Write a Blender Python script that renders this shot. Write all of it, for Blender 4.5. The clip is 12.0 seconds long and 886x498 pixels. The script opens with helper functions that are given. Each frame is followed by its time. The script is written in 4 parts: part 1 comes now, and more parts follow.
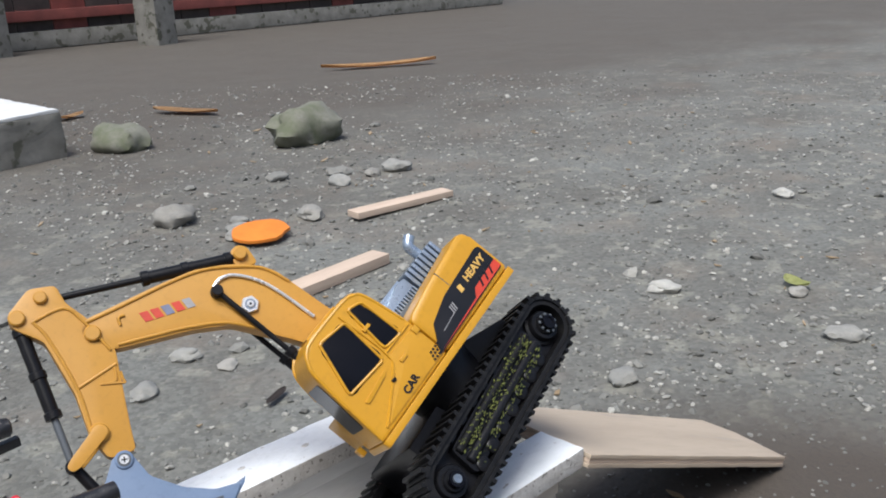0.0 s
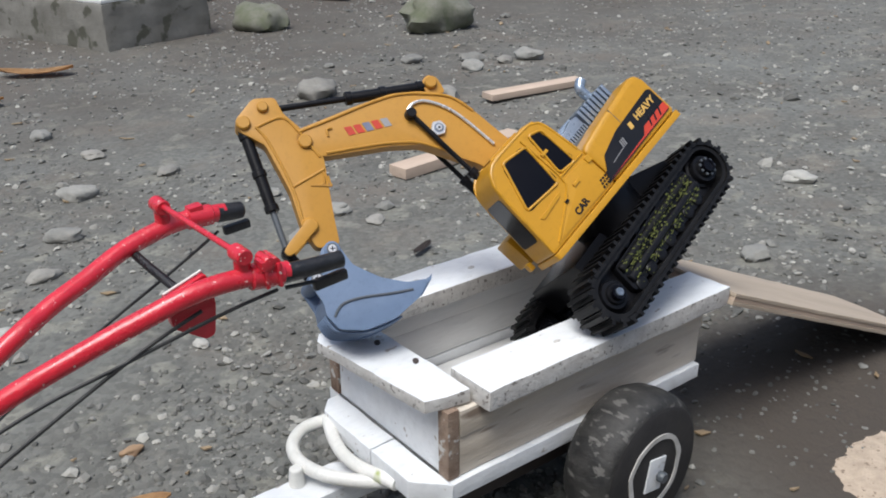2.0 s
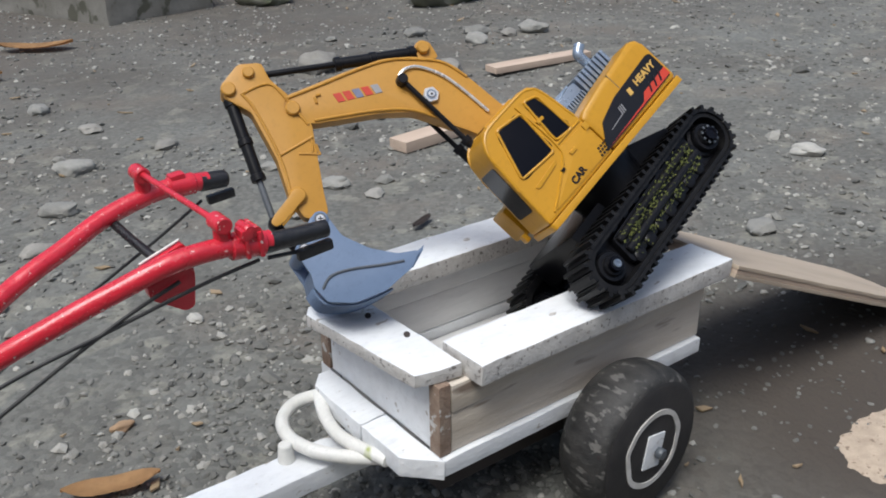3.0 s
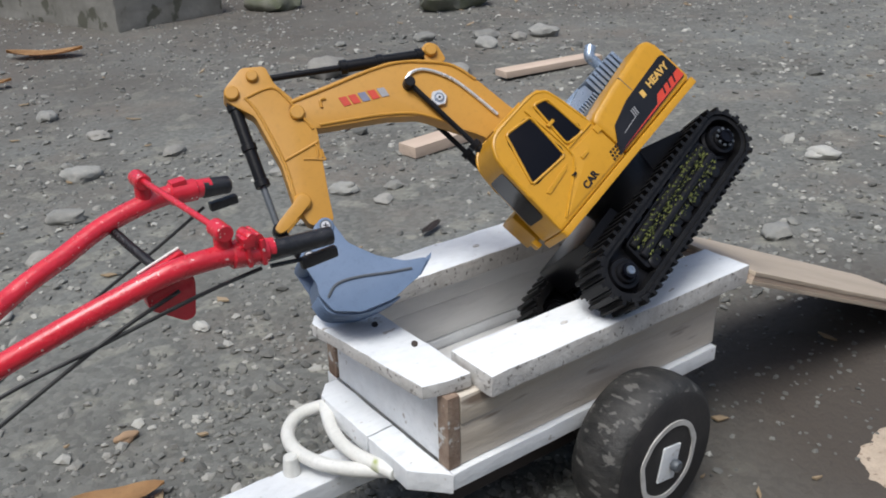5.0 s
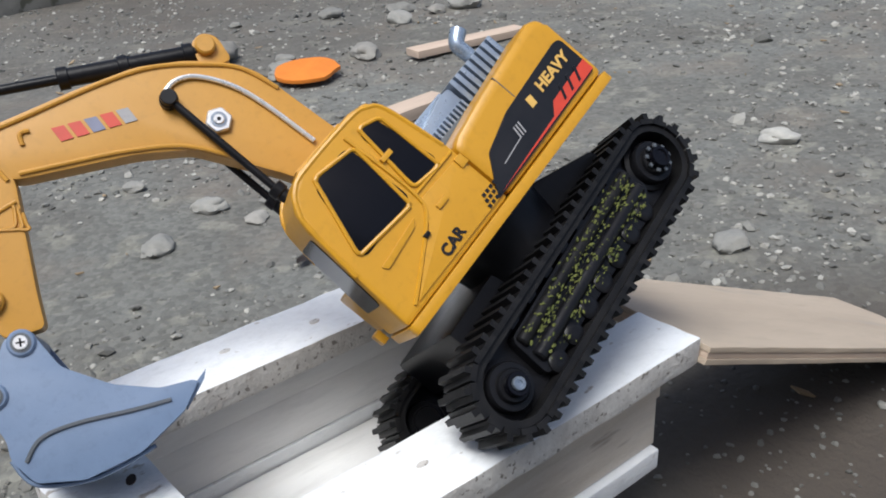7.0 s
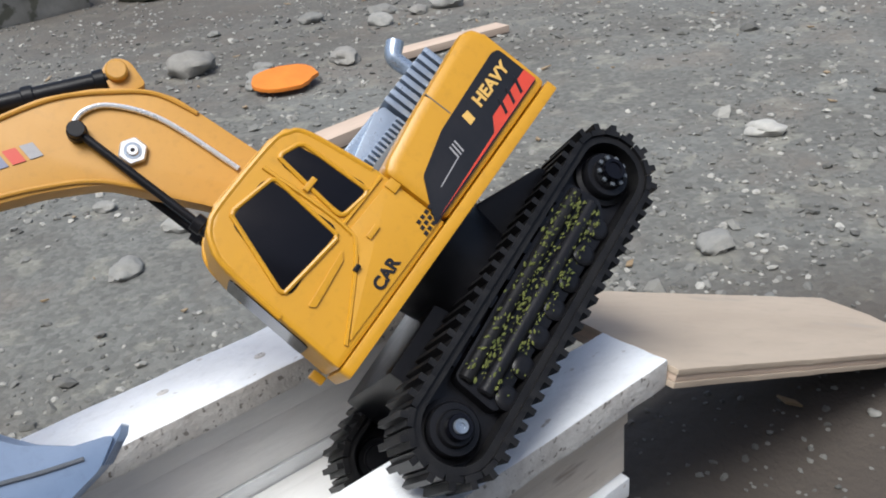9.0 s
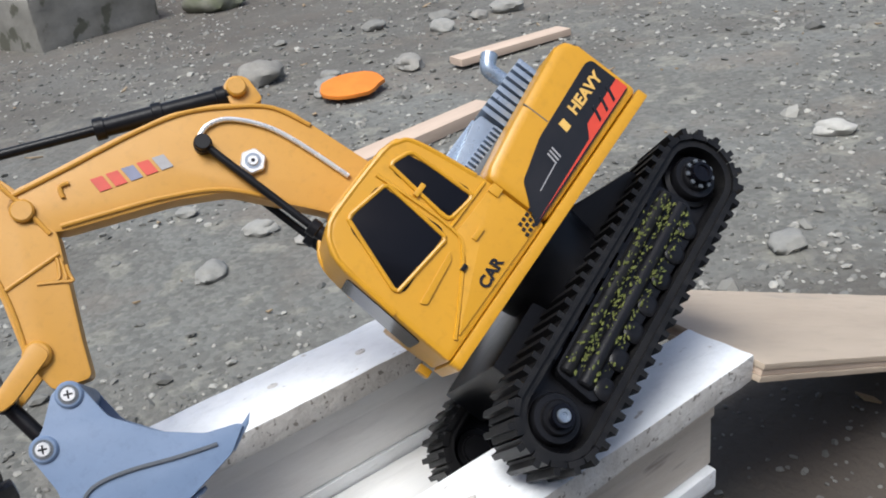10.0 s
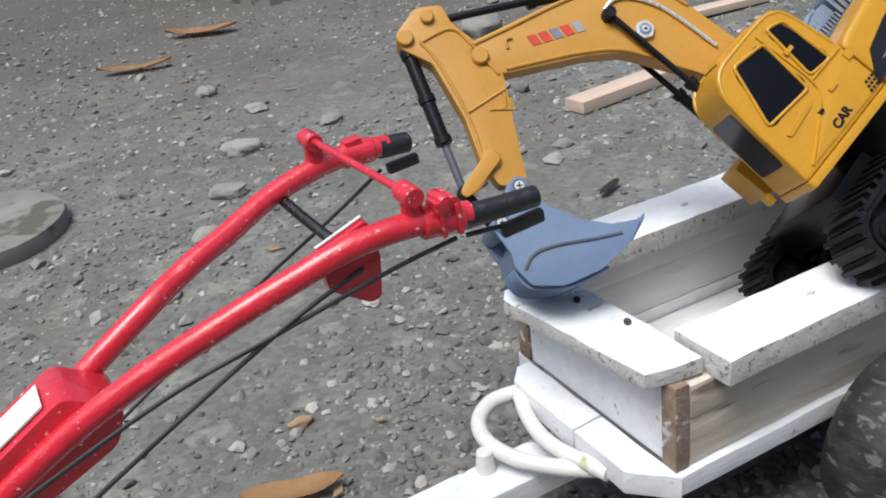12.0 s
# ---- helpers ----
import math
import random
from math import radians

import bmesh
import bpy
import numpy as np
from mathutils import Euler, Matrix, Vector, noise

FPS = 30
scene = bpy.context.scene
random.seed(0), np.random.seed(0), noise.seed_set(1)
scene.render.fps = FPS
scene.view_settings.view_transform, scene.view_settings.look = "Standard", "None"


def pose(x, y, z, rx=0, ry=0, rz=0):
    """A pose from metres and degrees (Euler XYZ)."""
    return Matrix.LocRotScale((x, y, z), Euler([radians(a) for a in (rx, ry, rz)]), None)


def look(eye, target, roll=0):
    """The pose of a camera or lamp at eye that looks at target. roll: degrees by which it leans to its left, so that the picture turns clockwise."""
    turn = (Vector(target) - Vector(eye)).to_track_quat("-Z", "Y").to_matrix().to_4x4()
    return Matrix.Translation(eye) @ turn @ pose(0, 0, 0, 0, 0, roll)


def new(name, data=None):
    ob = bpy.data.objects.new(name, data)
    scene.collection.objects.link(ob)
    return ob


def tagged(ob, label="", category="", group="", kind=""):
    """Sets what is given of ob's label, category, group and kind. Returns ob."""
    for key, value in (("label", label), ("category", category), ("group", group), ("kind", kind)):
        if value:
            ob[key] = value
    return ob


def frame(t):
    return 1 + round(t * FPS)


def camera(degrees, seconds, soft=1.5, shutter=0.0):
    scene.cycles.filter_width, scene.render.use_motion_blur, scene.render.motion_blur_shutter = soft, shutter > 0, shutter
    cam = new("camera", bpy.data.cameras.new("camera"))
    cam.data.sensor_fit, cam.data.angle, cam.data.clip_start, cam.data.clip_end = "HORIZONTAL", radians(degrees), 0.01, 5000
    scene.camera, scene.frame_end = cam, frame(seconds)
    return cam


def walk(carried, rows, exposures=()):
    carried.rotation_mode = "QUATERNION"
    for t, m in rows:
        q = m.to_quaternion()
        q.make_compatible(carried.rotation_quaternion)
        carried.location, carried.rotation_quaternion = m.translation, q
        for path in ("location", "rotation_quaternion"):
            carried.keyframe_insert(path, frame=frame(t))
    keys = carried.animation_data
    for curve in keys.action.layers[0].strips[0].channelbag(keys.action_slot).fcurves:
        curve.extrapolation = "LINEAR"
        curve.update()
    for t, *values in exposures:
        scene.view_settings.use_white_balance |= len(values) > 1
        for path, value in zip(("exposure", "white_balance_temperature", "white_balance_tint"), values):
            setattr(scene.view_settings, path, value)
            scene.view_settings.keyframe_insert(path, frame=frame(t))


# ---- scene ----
cam = camera(52.0, 12.0, soft=1.85)
PATH = [
    (0, (-0.251, -0.407, 0.56), (1.045, 0.989, -0.049), -2.4),
    (0.5, (-0.325, -0.425, 0.529), (0.862, 1.026, -0.169), -1.8),
    (1, (-0.353, -0.426, 0.519), (0.765, 1.061, -0.214), -1.3),
    (1.5, (-0.349, -0.431, 0.522), (0.741, 1.06, -0.245), -1.1),
    (2, (-0.351, -0.436, 0.525), (0.723, 1.055, -0.265), -1.2),
    (2.5, (-0.342, -0.428, 0.518), (0.715, 1.06, -0.3), -1.4),
    (3, (-0.331, -0.429, 0.511), (0.716, 1.057, -0.323), -1.5),
    (5, (-0.32, -0.417, 0.505), (0.71, 1.087, -0.318), -2.0),
    (5.5, (-0.257, -0.365, 0.497), (0.776, 1.136, -0.329), -2.4),
    (6, (-0.169, -0.292, 0.48), (0.889, 1.182, -0.361), -3.2),
    (6.5, (-0.142, -0.264, 0.472), (0.928, 1.19, -0.389), -3.3),
    (7, (-0.11, -0.262, 0.458), (0.984, 1.162, -0.422), -3.4),
    (7.5, (-0.093, -0.257, 0.444), (1.025, 1.143, -0.445), -3.6),
    (9.5, (-0.059, -0.254, 0.461), (0.994, 1.201, -0.419), -7.1),
    (10, (-0.095, -0.26, 0.469), (0.901, 1.242, -0.399), -7.8),
    (10.5, (-0.141, -0.287, 0.48), (0.804, 1.25, -0.382), -8.2),
    (11, (-0.168, -0.297, 0.48), (0.724, 1.266, -0.392), -8.2),
    (11.5, (-0.227, -0.31, 0.483), (0.629, 1.268, -0.399), -6.9),
    (12, (-0.306, -0.323, 0.467), (0.428, 1.324, -0.398), -8.1),
]
EXPOSURES = [(0.0, 0.72), (0.6, 0.66), (1.5, 0.56), (3.0, 0.42), (5.0, 0.44), (7.0, 0.58), (9.5, 0.75), (11.0, 0.80), (12.0, 0.62)]
walk(cam, [(t, look(eye, target, roll)) for t, eye, target, roll in PATH], exposures=EXPOSURES)

# ---- light ----
world = bpy.data.worlds.new("world")
scene.world = world
world.use_nodes = True
wn = world.node_tree
sky = wn.nodes.new("ShaderNodeTexSky")
sky.sky_type, sky.sun_disc = "NISHITA", False
sky.sun_elevation, sky.sun_rotation = radians(66), radians(245)
sky.dust_density, sky.air_density = 4.0, 1.0
wn.links.new(sky.outputs[0], wn.nodes["Background"].inputs[0])
wn.nodes["Background"].inputs[1].default_value = 0.108
sun = new("sun", bpy.data.lights.new("sun", "SUN"))
sun.data.energy, sun.data.angle, sun.data.color = 2.15, radians(30), (0.925, 0.98, 1.0)
sun.matrix_world = look((-0.95, -0.45, 2.4), (0, 0, 0))


# ---- materials ----
def rgb(c):
    return (*c, 1.0)


def mat(name, base, alt=None, scale=40.0, rough=0.6, metal=0.0, bump=0.0, bump_scale=200.0, spec=0.5, spots=None, spot_scale=60.0,
        spot_from=0.62, coat=0.0, stretch=(1, 1, 1), per_object=0.0, rough_vary=0.1):
    """A surface with colour variation at two scales, optional spots, fine relief and uneven gloss."""
    m = bpy.data.materials.new(name)
    m.use_nodes = True
    nt = m.node_tree
    N, K = nt.nodes, nt.links
    b = N["Principled BSDF"]
    co = N.new("ShaderNodeTexCoord")
    mp = N.new("ShaderNodeMapping")
    mp.inputs["Scale"].default_value = stretch
    K.new(co.outputs["Object"], mp.inputs["Vector"])

    def tex(sc, detail=6.0, rough_=0.6):
        n = N.new("ShaderNodeTexNoise")
        n.inputs["Scale"].default_value, n.inputs["Detail"].default_value, n.inputs["Roughness"].default_value = sc, detail, rough_
        K.new(mp.outputs[0], n.inputs["Vector"])
        return n

    def ramp(fac, lo, hi):
        r = N.new("ShaderNodeMapRange")
        r.inputs[1].default_value, r.inputs[2].default_value = lo, hi
        K.new(fac, r.inputs[0])
        return r.outputs[0]

    def mix(fac, a, c):
        x = N.new("ShaderNodeMix")
        x.data_type = "RGBA"
        if isinstance(fac, float):
            x.inputs[0].default_value = fac
        else:
            K.new(fac, x.inputs[0])
        for sock, val in ((x.inputs[6], a), (x.inputs[7], c)):
            if isinstance(val, tuple):
                sock.default_value = rgb(val)
            else:
                K.new(val, sock)
        return x.outputs[2]

    alt = alt or tuple(v * 0.75 for v in base)
    big, fine = tex(scale), tex(scale * 7.3)
    col = mix(ramp(big.outputs["Fac"], 0.35, 0.68), base, alt)
    dark = tuple(v * 0.72 for v in base)
    col = mix(ramp(fine.outputs["Fac"], 0.52, 0.95), col, dark)
    if spots:
        sp = tex(spot_scale, 3.0, 0.5)
        col = mix(ramp(sp.outputs["Fac"], spot_from, spot_from + 0.06), col, spots)
    if per_object:
        oi = N.new("ShaderNodeObjectInfo")
        hs = N.new("ShaderNodeHueSaturation")
        K.new(col, hs.inputs["Color"])
        r = N.new("ShaderNodeMapRange")
        r.inputs[3].default_value, r.inputs[4].default_value = 1 - per_object, 1 + per_object
        K.new(oi.outputs["Random"], r.inputs[0])
        K.new(r.outputs[0], hs.inputs["Value"])
        col = hs.outputs[0]
    K.new(col, b.inputs["Base Color"])
    rr = N.new("ShaderNodeMapRange")
    rr.inputs[3].default_value, rr.inputs[4].default_value = max(0.03, rough - rough_vary), min(1, rough + rough_vary)
    K.new(big.outputs["Fac"], rr.inputs[0])
    K.new(rr.outputs[0], b.inputs["Roughness"])
    b.inputs["Metallic"].default_value = metal
    b.inputs["Specular IOR Level"].default_value = spec
    b.inputs["Coat Weight"].default_value = coat
    if bump:
        t2 = tex(bump_scale, 8.0, 0.65)
        bp = N.new("ShaderNodeBump")
        bp.inputs["Strength"].default_value, bp.inputs["Distance"].default_value = min(1.0, bump), 0.002 * max(1.0, bump)
        K.new(t2.outputs["Fac"], bp.inputs["Height"])
        K.new(bp.outputs[0], b.inputs["Normal"])
    return m


YELLOW = mat("yellow_plastic", (0.525, 0.258, 0.013), (0.49, 0.238, 0.011), 25, 0.36, bump=0.05, bump_scale=500, rough_vary=0.08)
YELLOW_ARM = mat("orange_yellow_plastic", (0.475, 0.234, 0.030), (0.44, 0.213, 0.026), 25, 0.46, bump=0.05, bump_scale=500)
BLACK = mat("black_plastic", (0.006, 0.006, 0.007), (0.010, 0.010, 0.012), 40, 0.32, bump=0.08, bump_scale=400, spec=0.22)
RUBBER = mat("track_rubber", (0.007, 0.007, 0.008), (0.014, 0.0135, 0.0135), 60, 0.42, bump=0.15, bump_scale=500, per_object=0.3, spec=0.18)
GLASS_DARK = mat("dark_window", (0.003, 0.003, 0.005), (0.005, 0.005, 0.007), 10, 0.14, rough_vary=0.05, spec=0.22)
GREY_BUCKET = mat("grey_plastic", (0.145, 0.205, 0.315), (0.125, 0.18, 0.28), 30, 0.45, bump=0.06, bump_scale=400)
GREY_DARK = mat("dark_grey_plastic", (0.09, 0.10, 0.115), (0.07, 0.08, 0.09), 30, 0.4)
SILVER = mat("silver_plastic", (0.34, 0.41, 0.50), (0.25, 0.30, 0.37), 60, 0.28, metal=0.6)
CHROME = mat("bright_metal", (0.78, 0.78, 0.78), (0.66, 0.66, 0.66), 60, 0.28, metal=0.55)
STEEL = mat("dull_steel", (0.30, 0.35, 0.41), (0.16, 0.18, 0.21), 120, 0.3, metal=0.7)
DECAL = mat("black_decal", (0.008, 0.009, 0.012), (0.013, 0.013, 0.016), 30, 0.35, spec=0.3)
DECAL_RED = mat("red_decal", (0.55, 0.05, 0.025), (0.44, 0.04, 0.02), 40, 0.4)
DECAL_BLUE = mat("blue_decal", (0.17, 0.18, 0.26), (0.13, 0.14, 0.20), 40, 0.4)
DECAL_GREY = mat("grey_decal", (0.30, 0.29, 0.30), (0.25, 0.25, 0.25), 40, 0.4)
DECAL_GOLD = mat("gold_decal", (0.65, 0.40, 0.10), (0.55, 0.32, 0.08), 40, 0.4)
MUD = mat("dried_mud", (0.13, 0.14, 0.03), (0.05, 0.065, 0.015), 150, 0.9, bump=0.5, bump_scale=300)
WHITE_WOOD = mat("white_painted_wood", (0.82, 0.835, 0.85), (0.68, 0.69, 0.70), 22, 0.55, bump=0.7, bump_scale=110,
                 spots=(0.40, 0.36, 0.32), spot_scale=130, spot_from=0.665, stretch=(0.5, 1, 1))
WASHED_WOOD = mat("worn_white_wood", (0.66, 0.60, 0.525), (0.46, 0.395, 0.32), 20, 0.7, bump=0.8, bump_scale=90,
                  spots=(0.20, 0.15, 0.115), spot_scale=55, spot_from=0.61, stretch=(0.18, 1, 1))
INNER_WOOD = mat("grey_white_wood", (0.75, 0.745, 0.735), (0.58, 0.565, 0.55), 16, 0.7, bump=0.4, bump_scale=90, stretch=(0.2, 1, 1))
END_WOOD = mat("brown_end_grain", (0.20, 0.125, 0.085), (0.34, 0.26, 0.20), 60, 0.8, bump=1.0, bump_scale=200, spots=(0.58, 0.56, 0.53), spot_scale=110, spot_from=0.6)
PLY = mat("bare_plywood", (0.46, 0.375, 0.29), (0.37, 0.295, 0.225), 14, 0.7, bump=0.4, bump_scale=120, stretch=(0.25, 1, 1), spots=(0.37, 0.31, 0.25), spot_scale=26, spot_from=0.62)
LATH = mat("bare_lath", (0.54, 0.42, 0.33), (0.44, 0.335, 0.26), 14, 0.75, bump=0.4, bump_scale=100, stretch=(0.2, 1, 1))
WHITE_TUBE = mat("white_painted_tube", (0.78, 0.77, 0.73), (0.66, 0.65, 0.60), 40, 0.5, bump=0.2, bump_scale=150,
                 spots=(0.35, 0.40, 0.10), spot_scale=30, spot_from=0.74)
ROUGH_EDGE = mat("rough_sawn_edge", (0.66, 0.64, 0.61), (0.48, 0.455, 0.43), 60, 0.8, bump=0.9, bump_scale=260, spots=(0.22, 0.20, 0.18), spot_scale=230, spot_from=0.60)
RED = mat("red_gloss_paint", (0.64, 0.020, 0.040), (0.54, 0.015, 0.030), 30, 0.26, bump=0.6, bump_scale=110, coat=0.5,
          spots=(0.75, 0.55, 0.52), spot_scale=300, spot_from=0.672)
GRIP = mat("black_tape", (0.008, 0.008, 0.010), (0.016, 0.016, 0.018), 60, 0.3, bump=0.8, bump_scale=130, stretch=(1, 0.6, 0.6))
CABLE = mat("black_cable", (0.014, 0.014, 0.015), (0.03, 0.03, 0.03), 60, 0.5)
TYRE = mat("scuffed_tyre_rubber", (0.012, 0.012, 0.012), (0.05, 0.047, 0.044), 55, 0.6, bump=0.9, bump_scale=120,
           spots=(0.11, 0.105, 0.098), spot_scale=150, spot_from=0.59, stretch=(1, 0.5, 1))
TYRE_FACE = mat("dark_tyre_side", (0.014, 0.013, 0.014), (0.03, 0.027, 0.026), 30, 0.7, bump=0.3, bump_scale=150)
RING_PAINT = mat("white_ring_paint", (0.62, 0.60, 0.57), (0.45, 0.43, 0.40), 60, 0.6)
CONCRETE = mat("concrete", (0.24, 0.23, 0.205), (0.15, 0.142, 0.122), 9, 0.88, bump=1.0, bump_scale=45, spots=(0.085, 0.083, 0.062), spot_scale=16, spot_from=0.57)
WALL = mat("pale_wall_render", (0.62, 0.60, 0.56), (0.54, 0.52, 0.48), 3, 0.85, bump=0.3, bump_scale=30)
CONCRETE_TOP = mat("pale_concrete", (0.62, 0.62, 0.61), (0.52, 0.52, 0.51), 9, 0.8, bump=0.5, bump_scale=45)
STONE = mat("grey_stone", (0.222, 0.218, 0.198), (0.165, 0.162, 0.148), 30, 0.85, bump=0.5, bump_scale=90, per_object=0.35)
STONE_PALE = mat("pale_stone", (0.33, 0.322, 0.29), (0.265, 0.255, 0.23), 30, 0.85, bump=0.4, bump_scale=90, per_object=0.15)
STONE_BROWN = mat("brown_stone", (0.33, 0.22, 0.13), (0.25, 0.16, 0.10), 40, 0.85, bump=0.4, bump_scale=120)
MOSS_STONE = mat("mossy_stone", (0.105, 0.115, 0.070), (0.20, 0.192, 0.165), 12, 0.9, bump=0.6, bump_scale=60)
DRY_LEAF = mat("dry_leaf", (0.47, 0.28, 0.13), (0.34, 0.19, 0.085), 30, 0.7, bump=0.3, bump_scale=80, per_object=0.2)
PALE_LEAF = mat("pale_green_leaf", (0.46, 0.47, 0.20), (0.36, 0.38, 0.14), 30, 0.6, bump=0.3, bump_scale=80)
LITTER = mat("dead_leaf_litter", (0.22, 0.15, 0.08), (0.34, 0.26, 0.17), 9, 0.8, bump=0.3)
ORANGE_LID = mat("orange_plastic", (0.72, 0.22, 0.025), (0.64, 0.18, 0.02), 20, 0.5)
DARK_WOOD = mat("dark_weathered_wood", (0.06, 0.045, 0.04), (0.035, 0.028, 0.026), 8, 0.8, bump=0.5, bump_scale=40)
RED_BROWN = mat("red_brown_paint", (0.20, 0.05, 0.04), (0.13, 0.035, 0.03), 8, 0.7)
# pale tan of a sun spot, painted as its own surface colour
SUNLIT_EARTH = mat("sunlit_earth", (0.52, 0.42, 0.325), (0.39, 0.31, 0.235), 70, 0.95, bump=0.9, bump_scale=200, spots=(0.25, 0.19, 0.14), spot_scale=160, spot_from=0.62)


# ---- building blocks ----
def mesh_of(name, bm, material):
    me = bpy.data.meshes.new(name)
    bmesh.ops.recalc_face_normals(bm, faces=bm.faces)
    bm.to_mesh(me)
    bm.free()
    for mm in (material if isinstance(material, (list, tuple)) else [material]):
        me.materials.append(mm)
    return me


def smooth(me, angle=40):
    me.shade_smooth()
    me.set_sharp_from_angle(angle=radians(angle))
    return me


def part(name, bm, material, parent=None, label="", m=None, sharp=40):
    me = mesh_of(name, bm, material)
    smooth(me, sharp)
    ob = new(name, me)
    if parent:
        ob.parent = parent
    if m is not None:
        ob.matrix_basis = m
    if label:
        ob["label"] = label
    return ob


def bevel(bm, w, seg=2, sharp=30):
    if w:
        edges = [e for e in bm.edges if len(e.link_faces) == 2 and e.calc_face_angle(0) > radians(sharp)]
        bmesh.ops.bevel(bm, geom=edges, offset=w, segments=seg, profile=0.7, affect="EDGES", clamp_overlap=True)
    return bm


def box(x0, x1, y0, y1, z0, z1, w=0.0, seg=2):
    bm = bmesh.new()
    bmesh.ops.create_cube(bm, size=1, matrix=Matrix.Translation(((x0 + x1) / 2, (y0 + y1) / 2, (z0 + z1) / 2)) @ Matrix.Diagonal((x1 - x0, y1 - y0, z1 - z0, 1)))
    return bevel(bm, w, seg)


def prism(profile, y0, y1, w=0.0, seg=2, axis="y"):
    """A profile of (x, z) pushed from y0 to y1 (axis z: a profile of (x, y) pushed up)."""
    bm = bmesh.new()
    put = (lambda a, b, d: (a, d, b)) if axis == "y" else (lambda a, b, d: (a, b, d))
    lo = [bm.verts.new(put(a, b, y0)) for a, b in profile]
    hi = [bm.verts.new(put(a, b, y1)) for a, b in profile]
    bm.faces.new(lo)
    bm.faces.new(hi[::-1])
    for i in range(len(lo)):
        j = (i + 1) % len(lo)
        bm.faces.new((lo[i], hi[i], hi[j], lo[j]))
    bmesh.ops.recalc_face_normals(bm, faces=bm.faces)
    return bevel(bm, w, seg)


def rounded(profile, r, n=4):
    """The profile with every corner rounded by about r."""
    out = []
    for i, p in enumerate(profile):
        a, b, c = Vector(profile[i - 1]), Vector(p), Vector(profile[(i + 1) % len(profile)])
        da, dc = (a - b), (c - b)
        k = min(r, da.length * 0.45, dc.length * 0.45)
        s, e = b + da.normalized() * k, b + dc.normalized() * k
        for j in range(n + 1):
            f = j / n
            out.append(tuple((1 - f) ** 2 * s + 2 * f * (1 - f) * b + f * f * e))
    return out


def rod(a, b, r, r2=None, seg=16, w=0.0):
    a, b = Vector(a), Vector(b)
    bm = bmesh.new()
    m = Matrix.Translation((a + b) / 2) @ (b - a).to_track_quat("Z", "Y").to_matrix().to_4x4()
    bmesh.ops.create_cone(bm, cap_ends=True, segments=seg, radius1=r, radius2=r if r2 is None else r2, depth=(b - a).length, matrix=m)
    return bevel(bm, w, 1)


def tube(points, r, seg=14, steps=10, closed=False):
    """A round bar along a smooth line through the points."""
    P = [Vector(p) for p in points]
    line = []
    n = len(P)
    for i in range(n - 1):
        p0, p1, p2, p3 = P[max(i - 1, 0)], P[i], P[i + 1], P[min(i + 2, n - 1)]
        for s in range(steps):
            t = s / steps
            line.append(0.5 * (2 * p1 + (p2 - p0) * t + (2 * p0 - 5 * p1 + 4 * p2 - p3) * t * t + (3 * p1 - p0 - 3 * p2 + p3) * t ** 3))
    line.append(P[-1])
    bm = bmesh.new()
    rings = []
    side = None
    for i, p in enumerate(line):
        d = (line[min(i + 1, len(line) - 1)] - line[max(i - 1, 0)]).normalized()
        ref = Vector((0, 0, 1)) if side is None else side
        x = ref - d * ref.dot(d)
        if x.length < 1e-4:
            x = Vector((0, 1, 0)) - d * d.y
        x.normalize()
        side = x
        y = d.cross(x)
        rr = r[0] + (r[1] - r[0]) * i / (len(line) - 1) if isinstance(r, tuple) else r
        rings.append([bm.verts.new(p + rr * (math.cos(2 * math.pi * k / seg) * x + math.sin(2 * math.pi * k / seg) * y)) for k in range(seg)])
    for a, b in zip(rings, rings[1:]):
        for k in range(seg):
            bm.faces.new((a[k], a[(k + 1) % seg], b[(k + 1) % seg], b[k]))
    bm.faces.new(rings[0][::-1])
    bm.faces.new(rings[-1])
    return bm


def merge(*bms):
    out = bmesh.new()
    for b in bms:
        me = bpy.data.meshes.new("tmp")
        b.to_mesh(me)
        b.free()
        out.from_mesh(me)
        bpy.data.meshes.remove(me)
    return out


def moved(bm, m):
    bm.transform(m)
    return bm


def worn(bm, amp=0.0007, step=0.012, scale=55.0):
    """Knocks and unevenness along the long edges of a board."""
    for n in range(3):
        longest = max(e.calc_length() for e in bm.edges)
        if longest < step * 1.5:
            break
        es = [e for e in bm.edges if e.calc_length() > step * 1.5]
        bmesh.ops.subdivide_edges(bm, edges=es, cuts=min(10, max(1, int(longest / step) - 1)) if n == 0 else 1, use_grid_fill=True)
    for v in bm.verts:
        p = v.co * scale
        v.co += amp * (noise.noise_vector(p) + 0.6 * noise.noise_vector(p * 2.7))
    return bm


def empty(name, m=None):
    ob = new(name)
    ob.empty_display_size = 0.05
    if m is not None:
        ob.matrix_basis = m
    return ob


def letters(name, text, size, depth, material, parent, m, label="", shear=0.0, space=1.0):
    cu = bpy.data.curves.new(name, "FONT")
    cu.body, cu.size, cu.extrude, cu.shear, cu.align_x, cu.align_y, cu.offset = text, size, depth, shear, "CENTER", "CENTER", size * 0.035
    cu.space_character = space
    tmp = new(name, cu)
    me = bpy.data.meshes.new_from_object(tmp.evaluated_get(bpy.context.evaluated_depsgraph_get()))
    bpy.data.objects.remove(tmp)
    me.materials.clear()
    me.materials.append(material)
    ob = new(name, me)
    ob.parent, ob.matrix_basis = parent, m
    ob["label"] = label
    return ob


